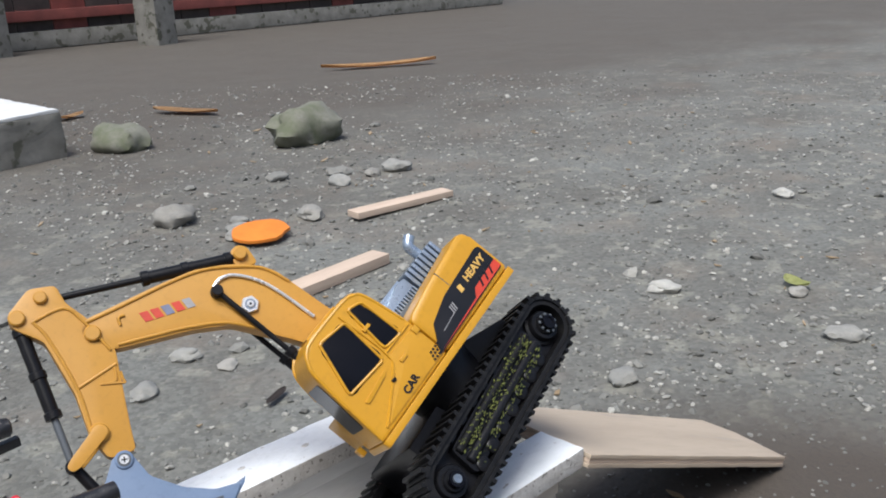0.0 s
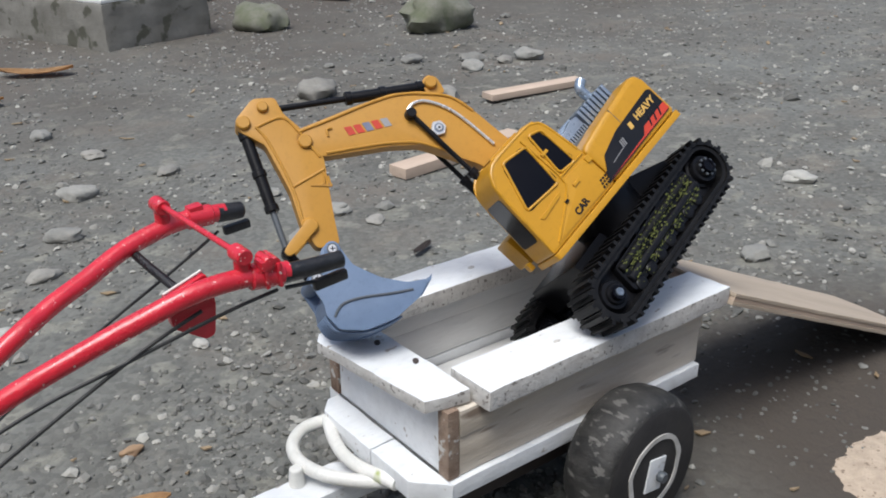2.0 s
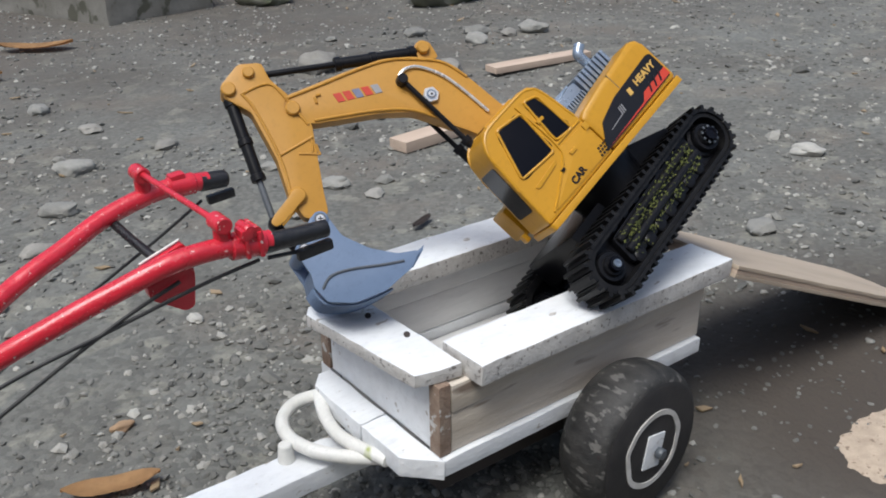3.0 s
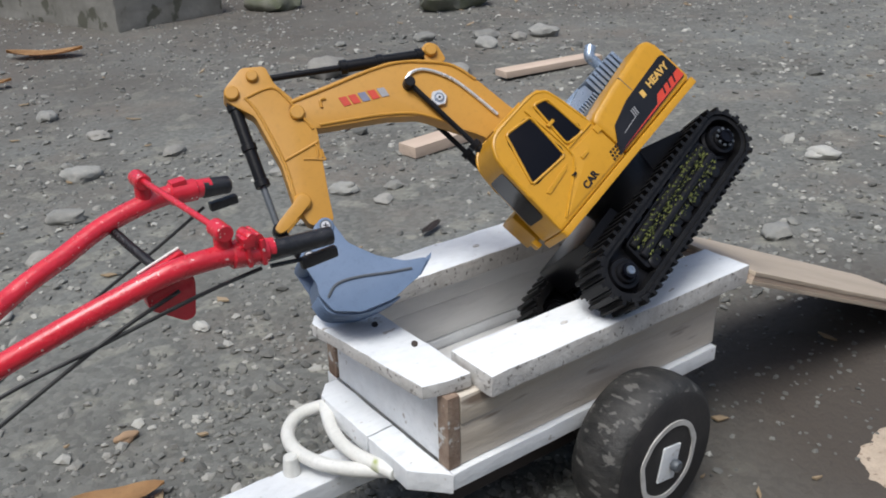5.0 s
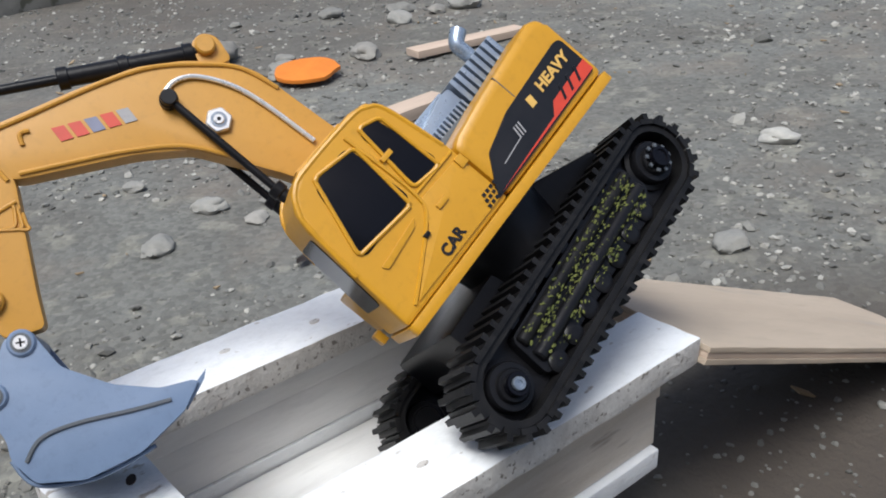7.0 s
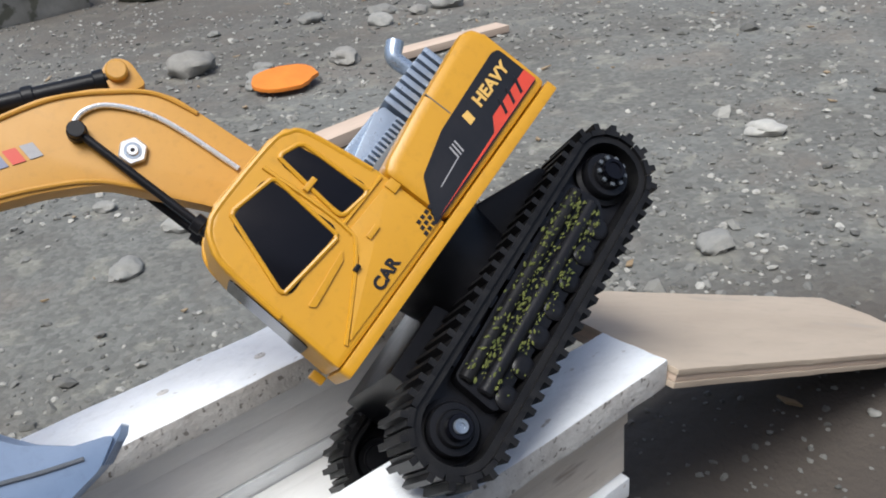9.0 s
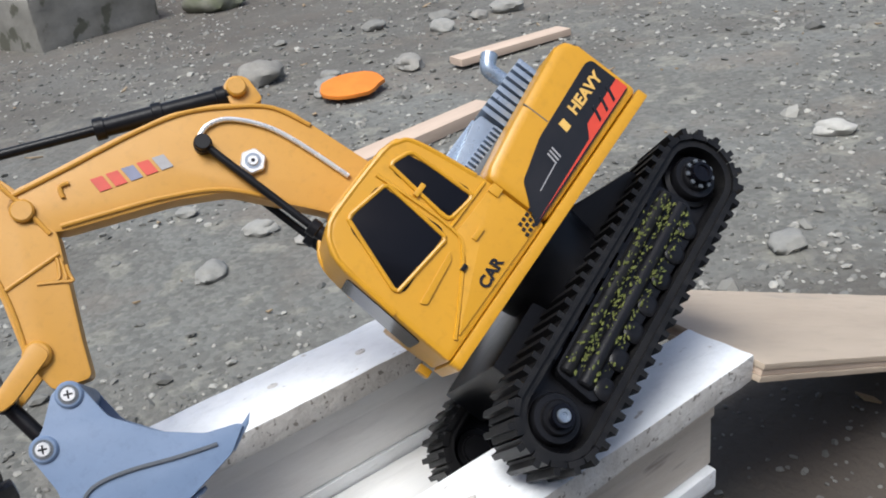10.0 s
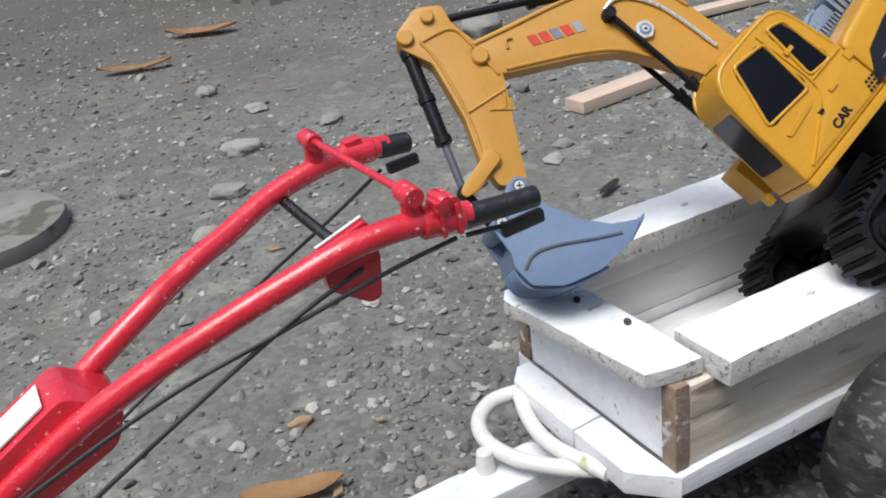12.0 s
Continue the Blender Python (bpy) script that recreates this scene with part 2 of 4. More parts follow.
# ---- ground ----
def height(x, y):
    """Gentle unevenness of the yard; flat round the trailer."""
    h = noise.noise((x * 1.7, y * 1.7, 3.0)) * 0.010 + noise.noise((x * 6, y * 6, 8.0)) * 0.004
    far = min(1.0, max(0.0, (math.hypot(x, y) - 0.6) / 2.0))
    return h * (0.35 + far) - 0.002


def ground_material():
    m = mat("packed_earth", (0.147, 0.148, 0.135), (0.106, 0.101, 0.089), 3.1, 0.93, bump=1.0, bump_scale=60, spots=(0.182, 0.178, 0.152), spot_scale=17, spot_from=0.56)
    nt = m.node_tree
    N, K = nt.nodes, nt.links
    bp = next(n for n in N if n.type == "BUMP")
    bp.inputs["Distance"].default_value = 0.004
    vor = N.new("ShaderNodeTexVoronoi")
    vor.inputs["Scale"].default_value = 140
    co = next(n for n in N if n.type == "TEX_COORD")
    K.new(co.outputs["Object"], vor.inputs["Vector"])
    b2 = N.new("ShaderNodeBump")
    b2.inputs["Strength"].default_value, b2.inputs["Distance"].default_value = 0.35, 0.002
    b2.invert = True
    K.new(vor.outputs["Distance"], b2.inputs["Height"])
    K.new(bp.outputs[0], b2.inputs["Normal"])
    K.new(b2.outputs[0], N["Principled BSDF"].inputs["Normal"])
    # grains of lighter and darker grit
    hs = N.new("ShaderNodeHueSaturation")
    base = N["Principled BSDF"].inputs["Base Color"].links[0].from_socket
    K.new(base, hs.inputs["Color"])
    r = N.new("ShaderNodeMapRange")
    r.inputs[3].default_value, r.inputs[4].default_value = 0.80, 1.22
    sep = N.new("ShaderNodeSeparateColor")
    K.new(vor.outputs["Color"], sep.inputs[0])
    K.new(sep.outputs[0], r.inputs[0])
    K.new(r.outputs[0], hs.inputs["Value"])
    # warm clay stains in broad blotches
    clay = N.new("ShaderNodeTexNoise")
    clay.inputs["Scale"].default_value, clay.inputs["Detail"].default_value, clay.inputs["Roughness"].default_value = 3.7, 7.0, 0.62
    K.new(co.outputs["Object"], clay.inputs["Vector"])
    cr = N.new("ShaderNodeMapRange")
    cr.inputs[1].default_value, cr.inputs[2].default_value, cr.inputs[4].default_value = 0.52, 0.72, 0.75
    K.new(clay.outputs["Fac"], cr.inputs[0])
    warm = N.new("ShaderNodeMix")
    warm.data_type = "RGBA"
    warm.inputs[7].default_value = rgb((0.168, 0.140, 0.114))
    K.new(cr.outputs[0], warm.inputs[0])
    K.new(hs.outputs[0], warm.inputs[6])
    # darker brown beyond the gravel, with a ragged edge
    sx = N.new("ShaderNodeSeparateXYZ")
    K.new(co.outputs["Object"], sx.inputs[0])
    edge = N.new("ShaderNodeTexNoise")
    edge.inputs["Scale"].default_value, edge.inputs["Detail"].default_value = 1.6, 6.0
    K.new(co.outputs["Object"], edge.inputs["Vector"])
    add = N.new("ShaderNodeMath")
    add.operation = "MULTIPLY_ADD"
    add.inputs[1].default_value = 2.2
    K.new(edge.outputs["Fac"], add.inputs[0])
    K.new(sx.outputs["Y"], add.inputs[2])
    fac = N.new("ShaderNodeMapRange")
    fac.inputs[1].default_value, fac.inputs[2].default_value, fac.inputs[4].default_value = 2.0, 3.9, 0.85
    K.new(add.outputs[0], fac.inputs[0])
    far_brown = N.new("ShaderNodeMix")
    far_brown.data_type = "RGBA"
    far_brown.inputs[7].default_value = rgb((0.072, 0.060, 0.049))
    K.new(fac.outputs[0], far_brown.inputs[0])
    K.new(warm.outputs[2], far_brown.inputs[6])
    # bare brown soil on the trailer's tail side, painted darker for the shade there
    dist = N.new("ShaderNodeVectorMath")
    dist.operation = "DISTANCE"
    dist.inputs[1].default_value = (0.52, -0.15, 0.0)
    K.new(co.outputs["Object"], dist.inputs[0])
    rim = N.new("ShaderNodeMath")
    rim.operation = "MULTIPLY_ADD"
    rim.inputs[1].default_value = 0.35
    K.new(edge.outputs["Fac"], rim.inputs[0])
    K.new(dist.outputs["Value"], rim.inputs[2])
    soil_shade = N.new("ShaderNodeMapRange")
    soil_shade.inputs[1].default_value, soil_shade.inputs[2].default_value = 0.62, 0.38
    K.new(rim.outputs[0], soil_shade.inputs[0])
    bare = N.new("ShaderNodeMix")
    bare.data_type = "RGBA"
    bare.inputs[7].default_value = rgb((0.066, 0.054, 0.044))
    K.new(soil_shade.outputs[0], bare.inputs[0])
    K.new(far_brown.outputs[2], bare.inputs[6])
    K.new(bare.outputs[2], N["Principled BSDF"].inputs["Base Color"])
    return m


GROUND = ground_material()


def build_ground():
    bm = bmesh.new()
    cuts = [-60, -25, -10, -4] + [-2 + 0.05 * i for i in range(121)] + [5, 8, 14, 25, 60]
    grid = [[bm.verts.new((x, y, height(x, y) if -2 <= x <= 4 and -2 <= y <= 4 else -0.004)) for x in cuts] for y in cuts]
    for a, b in zip(grid, grid[1:]):
        for i in range(len(cuts) - 1):
            bm.faces.new((a[i], a[i + 1], b[i + 1], b[i]))
    ob = part("ground", bm, GROUND, sharp=180)
    return tagged(ob, "grey packed earth yard strewn with small stones", "ground", kind="structure")


build_ground()


def stone_mesh(seed, sub=2, flat=0.6, lump=0.35):
    bm = bmesh.new()
    bmesh.ops.create_icosphere(bm, subdivisions=sub, radius=0.5)
    for v in bm.verts:
        d = v.co.normalized()
        k = 1 + lump * noise.noise(d * 1.3 + Vector((seed * 7.1, seed * 3.3, 0))) + 0.5 * lump * noise.noise(d * 3.1 + Vector((0, seed * 5.7, 2)))
        v.co = d * 0.5 * k
        v.co.z *= flat
    return bm


def stone(x, y, size, material, seed, label, flat=0.6, name="stone", aspect=1.5, turn=0.0, sink=0.5):
    bm = stone_mesh(seed, 3, flat)
    bm.transform(pose(0, 0, 0, 0, 0, turn) @ Matrix.Diagonal((size * aspect, size, size, 1)))
    low = min(v.co.z for v in bm.verts)
    ob = part(name, bm, material, m=pose(x, y, height(x, y) - low * (1 - sink)), sharp=50)
    return tagged(ob, label, "stone", group="loose stones in the yard")


STONES = [
    (0.673, 1.489, 0.107, 1, "rounded pale stone lying on the bare earth", 0.7), (0.927, 1.311, 0.078, 1, "smooth pale grey stone on the earth", 0.6),
    (1.024, 0.410, 0.055, 2, "chalky white stone on the packed earth", 0.6), (0.693, 0.258, 0.048, 0, "grey stone half sunk in the earth", 0.6),
    (0.049, 1.559, 0.052, 0, "dark grey stone on the yard earth", 0.6), (0.006, 1.133, 0.064, 0, "lumpy grey stone on the yard earth", 0.6),
    (0.177, 1.161, 0.047, 1, "pale flat stone on the yard earth", 0.5), (-0.031, 0.504, 0.021, 2, "small white pebble near the trailer", 0.7),
    (-0.169, 0.342, 0.020, 3, "small brown pebble near the handlebars", 0.7), (0.349, 0.717, 0.037, 1, "flat pale stone beside the trailer", 0.4),
    (1.365, 1.514, 0.089, 0, "dark grey stone among the gravel", 0.6), (0.453, 0.267, 0.028, 0, "small grey stone behind the trailer", 0.5),
    (0.532, -0.001, 0.011, 0, "tiny grey pebble beside the ramp", 0.6), (0.319, 0.790, 0.047, 0, "grey stone near a wooden lath", 0.6),
    (0.218, 0.722, 0.046, 0, "dark grey stone on bare earth", 0.6), (0.100, 1.359, 0.056, 1, "broad pale stone on the earth", 0.4),
    (1.147, 0.230, 0.041, 1, "yellowish stone lying on the earth", 0.6), (1.731, 0.553, 0.050, 2, "small white stone far across the yard", 0.7),
    (1.028, 0.098, 0.060, 0, "grey stone lying beyond the ramp", 0.5), (1.076, 1.673, 0.065, 0, "grey stone far across the yard", 0.6),
    (1.160, 1.508, 0.076, 0, "dark stone in a heap of rubble", 0.6), (1.232, 1.599, 0.066, 0, "dark stone in a heap of rubble", 0.6),
    (1.282, 1.517, 0.055, 1, "pale stone in a heap of rubble", 0.6), (0.777, 1.384, 0.046, 0, "grey stone beside a smooth pale one", 0.6),
    (0.740, 1.319, 0.056, 0, "grey stone beside the orange lid", 0.6), (0.704, 1.288, 0.051, 0, "grey stone beside the orange lid", 0.6),
    (0.273, 0.929, 0.033, 0, "grey pebble on the bare earth", 0.6), (-0.128, 0.825, 0.044, 1, "pale stone on the bare earth", 0.5),
    (-0.212, 0.680, 0.030, 2, "small white stone on bare earth", 0.6), (-0.067, 0.951, 0.054, 0, "dark stone on the bare earth", 0.6),
    (-0.283, 0.621, 0.034, 1, "flat pale stone on bare earth", 0.4), (0.485, 1.097, 0.039, 0, "grey pebble on the bare earth", 0.6),
]
MATS = (mat("dull_stone", (0.20, 0.198, 0.184), (0.275, 0.267, 0.243), 35, 0.9, bump=0.6, bump_scale=80, per_object=0.25),
        mat("dusty_stone", (0.27, 0.258, 0.232), (0.195, 0.187, 0.17), 35, 0.9, bump=0.5, bump_scale=80, per_object=0.15),
        mat("white_stone", (0.42, 0.41, 0.375), (0.33, 0.32, 0.295), 40, 0.85, bump=0.4, bump_scale=100), STONE_BROWN)
for k, (sx, sy, ss, sm, sl, sf) in enumerate(STONES):
    stone(sx, sy, ss * 0.74, MATS[sm], k + 1, sl, sf, turn=(k * 67) % 180, aspect=1.25 + 0.3 * ((k * 37) % 10) / 10)
stone(1.475, 2.106, 0.197, MOSS_STONE, 60, "large mossy stone half buried in the yard", 0.75, "boulder", 1.5, 20)
stone(1.006, 2.496, 0.151, MOSS_STONE, 63, "green mossy stone beside the concrete block", 0.75, "boulder", 1.25, -60)


def gravel():
    """Countless small stones, strewn thick near the trailer and thinner far off."""
    rnd = random.Random(5)
    shapes = []
    for s in range(6):
        bm = stone_mesh(100 + s, 1, 0.6, 0.6)
        bm.verts.ensure_lookup_table()
        shapes.append(([v.co.copy() for v in bm.verts], [[v.index for v in f.verts] for f in bm.faces]))
        bm.free()
    sets = {0: ([], []), 1: ([], [])}
    n = 0
    while n < 42000:
        a = rnd.random()
        d = 0.15 + 4.2 * a ** 1.6
        ang = radians(rnd.uniform(-35, 150))
        x, y = -0.1 + d * math.cos(ang), -0.2 + d * math.sin(ang)
        if not (-1.5 < x < 3.9 and -1.5 < y < 3.9):
            continue
        # gathered in drifts
        if noise.noise((x * 2.3, y * 2.3, 11)) + 0.6 * rnd.random() < 0.0:
            continue
        size = 0.0024 + 0.0085 * rnd.random() ** 4 + 0.006 * min(1.0, d / 2.0) * rnd.random()
        if rnd.random() < 0.02:
            size *= 2.4
        bare = math.hypot(x - 0.52, (y + 0.15) * 1.1) < 0.33 + 0.10 * noise.noise((x * 6, y * 6, 2))
        if bare and (size > 0.0065 or rnd.random() < 0.62):
            continue
        verts, faces = sets[0 if bare or rnd.random() < 0.66 else 1]
        co, fa = shapes[rnd.randrange(6)]
        m = pose(x, y, height(x, y) + size * 0.12, rnd.uniform(-25, 25), rnd.uniform(-25, 25), rnd.uniform(0, 360)) @ Matrix.Diagonal((size * rnd.uniform(0.8, 1.5), size, size * rnd.uniform(0.7, 1.1), 1))
        base = len(verts)
        verts.extend(tuple(m @ c) for c in co)
        faces.extend([[i + base for i in f] for f in fa])
        n += 1
    for key, material, label in ((0, STONE, "grey gravel strewn over packed earth"), (1, STONE_PALE, "pale gravel strewn over packed earth")):
        verts, faces = sets[key]
        me = bpy.data.meshes.new("gravel")
        me.from_pydata(verts, [], faces)
        me.materials.append(material)
        ob = new("gravel", me)
        tagged(ob, label, "gravel", kind="stuff")


# grain by grain variation for the joined gravel
for gm in (STONE, STONE_PALE):
    nt = gm.node_tree
    geo = nt.nodes.new("ShaderNodeNewGeometry")
    hs = nt.nodes.new("ShaderNodeHueSaturation")
    src = nt.nodes["Principled BSDF"].inputs["Base Color"].links[0].from_socket
    r = nt.nodes.new("ShaderNodeMapRange")
    r.inputs[3].default_value, r.inputs[4].default_value = 0.6, 1.35
    nt.links.new(geo.outputs["Random Per Island"], r.inputs[0])
    nt.links.new(r.outputs[0], hs.inputs["Value"])
    nt.links.new(src, hs.inputs["Color"])
    nt.links.new(hs.outputs[0], nt.nodes["Principled BSDF"].inputs["Base Color"])
gravel()


def litter():
    """Chips of bark, straw and dead leaf too small to tell apart."""
    rnd = random.Random(9)
    verts, faces = [], []
    for i in range(240):
        d = 0.3 + 3.4 * rnd.random() ** 1.3
        ang = radians(rnd.uniform(-25, 140))
        x, y = -0.1 + d * math.cos(ang), -0.1 + d * math.sin(ang)
        n = 0.005 + 0.016 * rnd.random() ** 2 * (0.6 + d / 2)
        m = pose(x, y, height(x, y) + 0.003, rnd.uniform(-12, 12), rnd.uniform(-12, 12), rnd.uniform(0, 360)) @ Matrix.Diagonal((n, n * rnd.uniform(0.2, 0.6), 0.002, 1))
        base = len(verts)
        for z in (-0.5, 0.5):
            verts.extend(tuple(m @ Vector((px, py, z + 1.2 * px * px))) for px, py in ((-0.6, 0.05), (-0.1, -0.5), (0.6, -0.15), (0.2, 0.5)))
        faces.extend([[base + k for k in f] for f in ((3, 2, 1, 0), (4, 5, 6, 7), (0, 1, 5, 4), (1, 2, 6, 5), (2, 3, 7, 6), (3, 0, 4, 7))])
    me = bpy.data.meshes.new("litter")
    me.from_pydata(verts, [], faces)
    me.materials.append(LITTER)
    tagged(new("litter", me), "dry bark chips and leaf bits on earth", "litter", kind="stuff")


def lath(x0, y0, x1, y1, width, thick, material, label):
    a, b = Vector((x0, y0)), Vector((x1, y1))
    d = b - a
    bm = box(0, d.length, 0, width, 0, thick, 0.0015)
    z = max(height(x0, y0), height(x1, y1)) + 0.002
    ob = part("wooden_lath", bm, material, m=pose(x0, y0, z, 0, 0, math.degrees(math.atan2(d.y, d.x))))
    return tagged(ob, label, "wood offcut", group="wooden laths on the ground")


litter()
lath(0.497, 0.850, 0.815, 0.895, 0.045, 0.020, LATH, "bare pinkish wooden lath lying on the earth")
lath(0.965, 1.180, 1.246, 1.160, 0.045, 0.015, LATH, "pale wooden lath offcut lying on gravel")


def leaf(x, y, length, width, turn, label, curl=0.25, material=DRY_LEAF):
    bm = bmesh.new()
    rows = []
    n = 10
    for i in range(n + 1):
        t = i / n
        w = width * (math.sin(math.pi * t) ** 0.7) * (1 + 0.15 * math.sin(9 * t)) + 0.002
        z = curl * length * (t - 0.5) ** 2
        rows.append([bm.verts.new((length * (t - 0.5), w * s * 0.5, z + 0.12 * width * abs(s) + 0.004)) for s in (-1, -0.5, 0, 0.5, 1)])
    for a, b in zip(rows, rows[1:]):
        for k in range(4):
            bm.faces.new((a[k], a[k + 1], b[k + 1], b[k]))
    bmesh.ops.solidify(bm, geom=bm.faces[:], thickness=0.0015)
    ob = part("dry_leaf", bm, material, m=pose(x, y, height(x, y) + 0.003, 0, 0, turn))
    return tagged(ob, label, "leaf", group="dry leaves in the yard")


leaf(0.209, 2.239, 0.200, 0.070, -28, "long curled brown dry leaf on the earth")
leaf(1.521, 3.011, 0.342, 0.085, -70, "long tan dry leaf near the concrete block", 0.1)
leaf(3.023, 3.576, 0.664, 0.133, -25, "pale dry leaf stalk far across the yard", 0.1)
leaf(-0.206, 0.252, 0.082, 0.025, -18, "curled tan dry leaf near the trailer tongue")
leaf(1.178, 3.335, 0.143, 0.060, 20, "small brown dry leaf on the earth")
leaf(0.969, 3.433, 0.140, 0.058, 60, "small brown dry leaf on the earth")
leaf(0.335, 0.567, 0.052, 0.013, 28, "dark shrivelled leaf beside the trailer", 0.1, DARK_WOOD)
leaf(1.173, 0.246, 0.055, 0.034, 70, "pale yellow-green leaf fallen on the gravel", 0.5, PALE_LEAF)
leaf(-0.023, 1.966, 0.179, 0.050, -20, "brown dry leaf on the bare earth")


def lid():
    bm = bmesh.new()
    bmesh.ops.create_circle(bm, cap_ends=True, segments=20, radius=0.068)
    for v in bm.verts:
        v.co *= 1 + 0.12 * noise.noise(v.co * 30)
        v.co.y *= 0.85
    ret = bmesh.ops.extrude_face_region(bm, geom=bm.faces[:])
    for v in ret["geom"]:
        if isinstance(v, bmesh.types.BMVert):
            v.co.z += 0.008
    bevel(bm, 0.002, 2)
    ob = part("plastic_lid", bm, ORANGE_LID, m=pose(0.742, 1.240, 0.012, 4, -3, 20))
    return tagged(ob, "bright orange plastic lid lying on gravel", "lid")


lid()


def concrete_block():
    """A rough cast block, askew in plan, with a smeared cement top."""
    root = empty("concrete_block", pose(0.466, 2.43, -0.01))
    plan = [(0, 0), (0.379, 0.10), (0.33, 1.15), (-0.30, 0.85)]
    part("body", worn(prism(plan, 0, 0.153, 0.010, 2, axis="z"), 0.004, 0.03, 22), CONCRETE, root)
    part("cap", worn(prism([(x * 0.98 + 0.002, y * 0.985 + 0.003) for x, y in plan], 0.1525, 0.164, 0.005, 2, axis="z"), 0.003, 0.03, 22), CONCRETE_TOP, root, "pale cement top")
    return tagged(root, "rough grey concrete block with pale cement top", "concrete block")


concrete_block()


def flat_stone():
    bm = bmesh.new()
    bmesh.ops.create_circle(bm, cap_ends=True, segments=28, radius=0.14)
    for v in bm.verts:
        v.co *= 1 + 0.08 * noise.noise(v.co * 9)
    ret = bmesh.ops.extrude_face_region(bm, geom=bm.faces[:])
    for v in ret["geom"]:
        if isinstance(v, bmesh.types.BMVert):
            v.co.z += 0.025
    bevel(bm, 0.006, 2)
    ob = part("flat_stone", bm, CONCRETE, m=pose(-0.42, 1.06, -0.004, 0, 0, 0))
    return tagged(ob, "round flat grey stone slab on the ground", "stone slab")


flat_stone()


# spot of sunlight on the earth, made as a thin pale mound
def sand_patch():
    bm = bmesh.new()
    n, rings = 72, 14
    m = pose(0.392, -0.128, 0.0, 0, 0, -8)
    rows = []
    for j in range(1, rings + 1):
        row = []
        for i in range(n):
            a, f = 2 * math.pi * i / n, j / rings
            r = f * (1 + 0.16 * noise.noise((math.cos(a) * 1.5, math.sin(a) * 1.5, 4)) + 0.05 * noise.noise((math.cos(a) * 9, math.sin(a) * 9, 1)))
            p = Vector((0.078 * r * math.cos(a), 0.058 * r * math.sin(a), 0))
            w = m @ p
            p.z = height(w.x, w.y) + 0.0045 * (1 - f ** 3) - 0.0008 + 0.0012 * noise.noise(p * 170)
            row.append(bm.verts.new(p))
        rows.append(row)
    bm.faces.new(rows[0])
    for a, b in zip(rows, rows[1:]):
        for i in range(n):
            bm.faces.new((a[i], b[i], b[(i + 1) % n], a[(i + 1) % n]))
    ob = part("sand_patch", bm, SUNLIT_EARTH, m=m, sharp=180)
    return tagged(ob, "thin raised patch of earth coloured pale as sunlit", "sand")


sand_patch()


def shed():
    root = empty("shed", pose(1.2, 6.95, 0.0, 0, 0, 3))
    part("plinth", box(0, 7, 0.1, 0.5, 0, 0.14, 0.02), CONCRETE, root, "rough concrete plinth")
    for i in range(24):
        part("board", box(0.29 * i, 0.29 * i + 0.28, 0.15, 0.18, 0.14, 2.4, 0.004), DARK_WOOD if i % 5 else RED_BROWN, root)
    part("rail", box(0, 7, 0.09, 0.15, 0.22, 0.30, 0.006), RED_BROWN, root)
    part("beam", box(0, 7, 0.05, 0.25, 2.4, 2.55, 0.01), DARK_WOOD, root)
    return tagged(root, "dark weathered board shed on a concrete plinth", "shed")


shed()
for k, (px, py) in enumerate(((3.2, 6.55), (2.0, 6.8))):
    post = part("concrete_post", box(-0.11, 0.11, -0.11, 0.11, -0.02, 1.1, 0.02), CONCRETE, m=pose(px, py, 0, 0, 0, 20))
    tagged(post, "rough concrete post standing in the yard", "post", group="concrete posts")

def bounce_wall():
    """Pale wall added out of view behind the camera, to block sky and bounce light."""
    root = empty("unseen_wall", pose(-1.35, -2.0, 0, 0, 0, -38))
    part("wall", box(-3.5, 3.5, -0.12, 0.0, -0.02, 2.4), WALL, root)
    return tagged(root, "unseen plain pale wall that bounces light", "wall", kind="structure")


bounce_wall()

# ---- trailer ----
TRAILER = pose(0, -0.002, 0.173, 0, 0.6, 1.3)


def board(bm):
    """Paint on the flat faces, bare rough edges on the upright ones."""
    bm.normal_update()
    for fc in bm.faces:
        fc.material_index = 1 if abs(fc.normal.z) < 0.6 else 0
    return bm


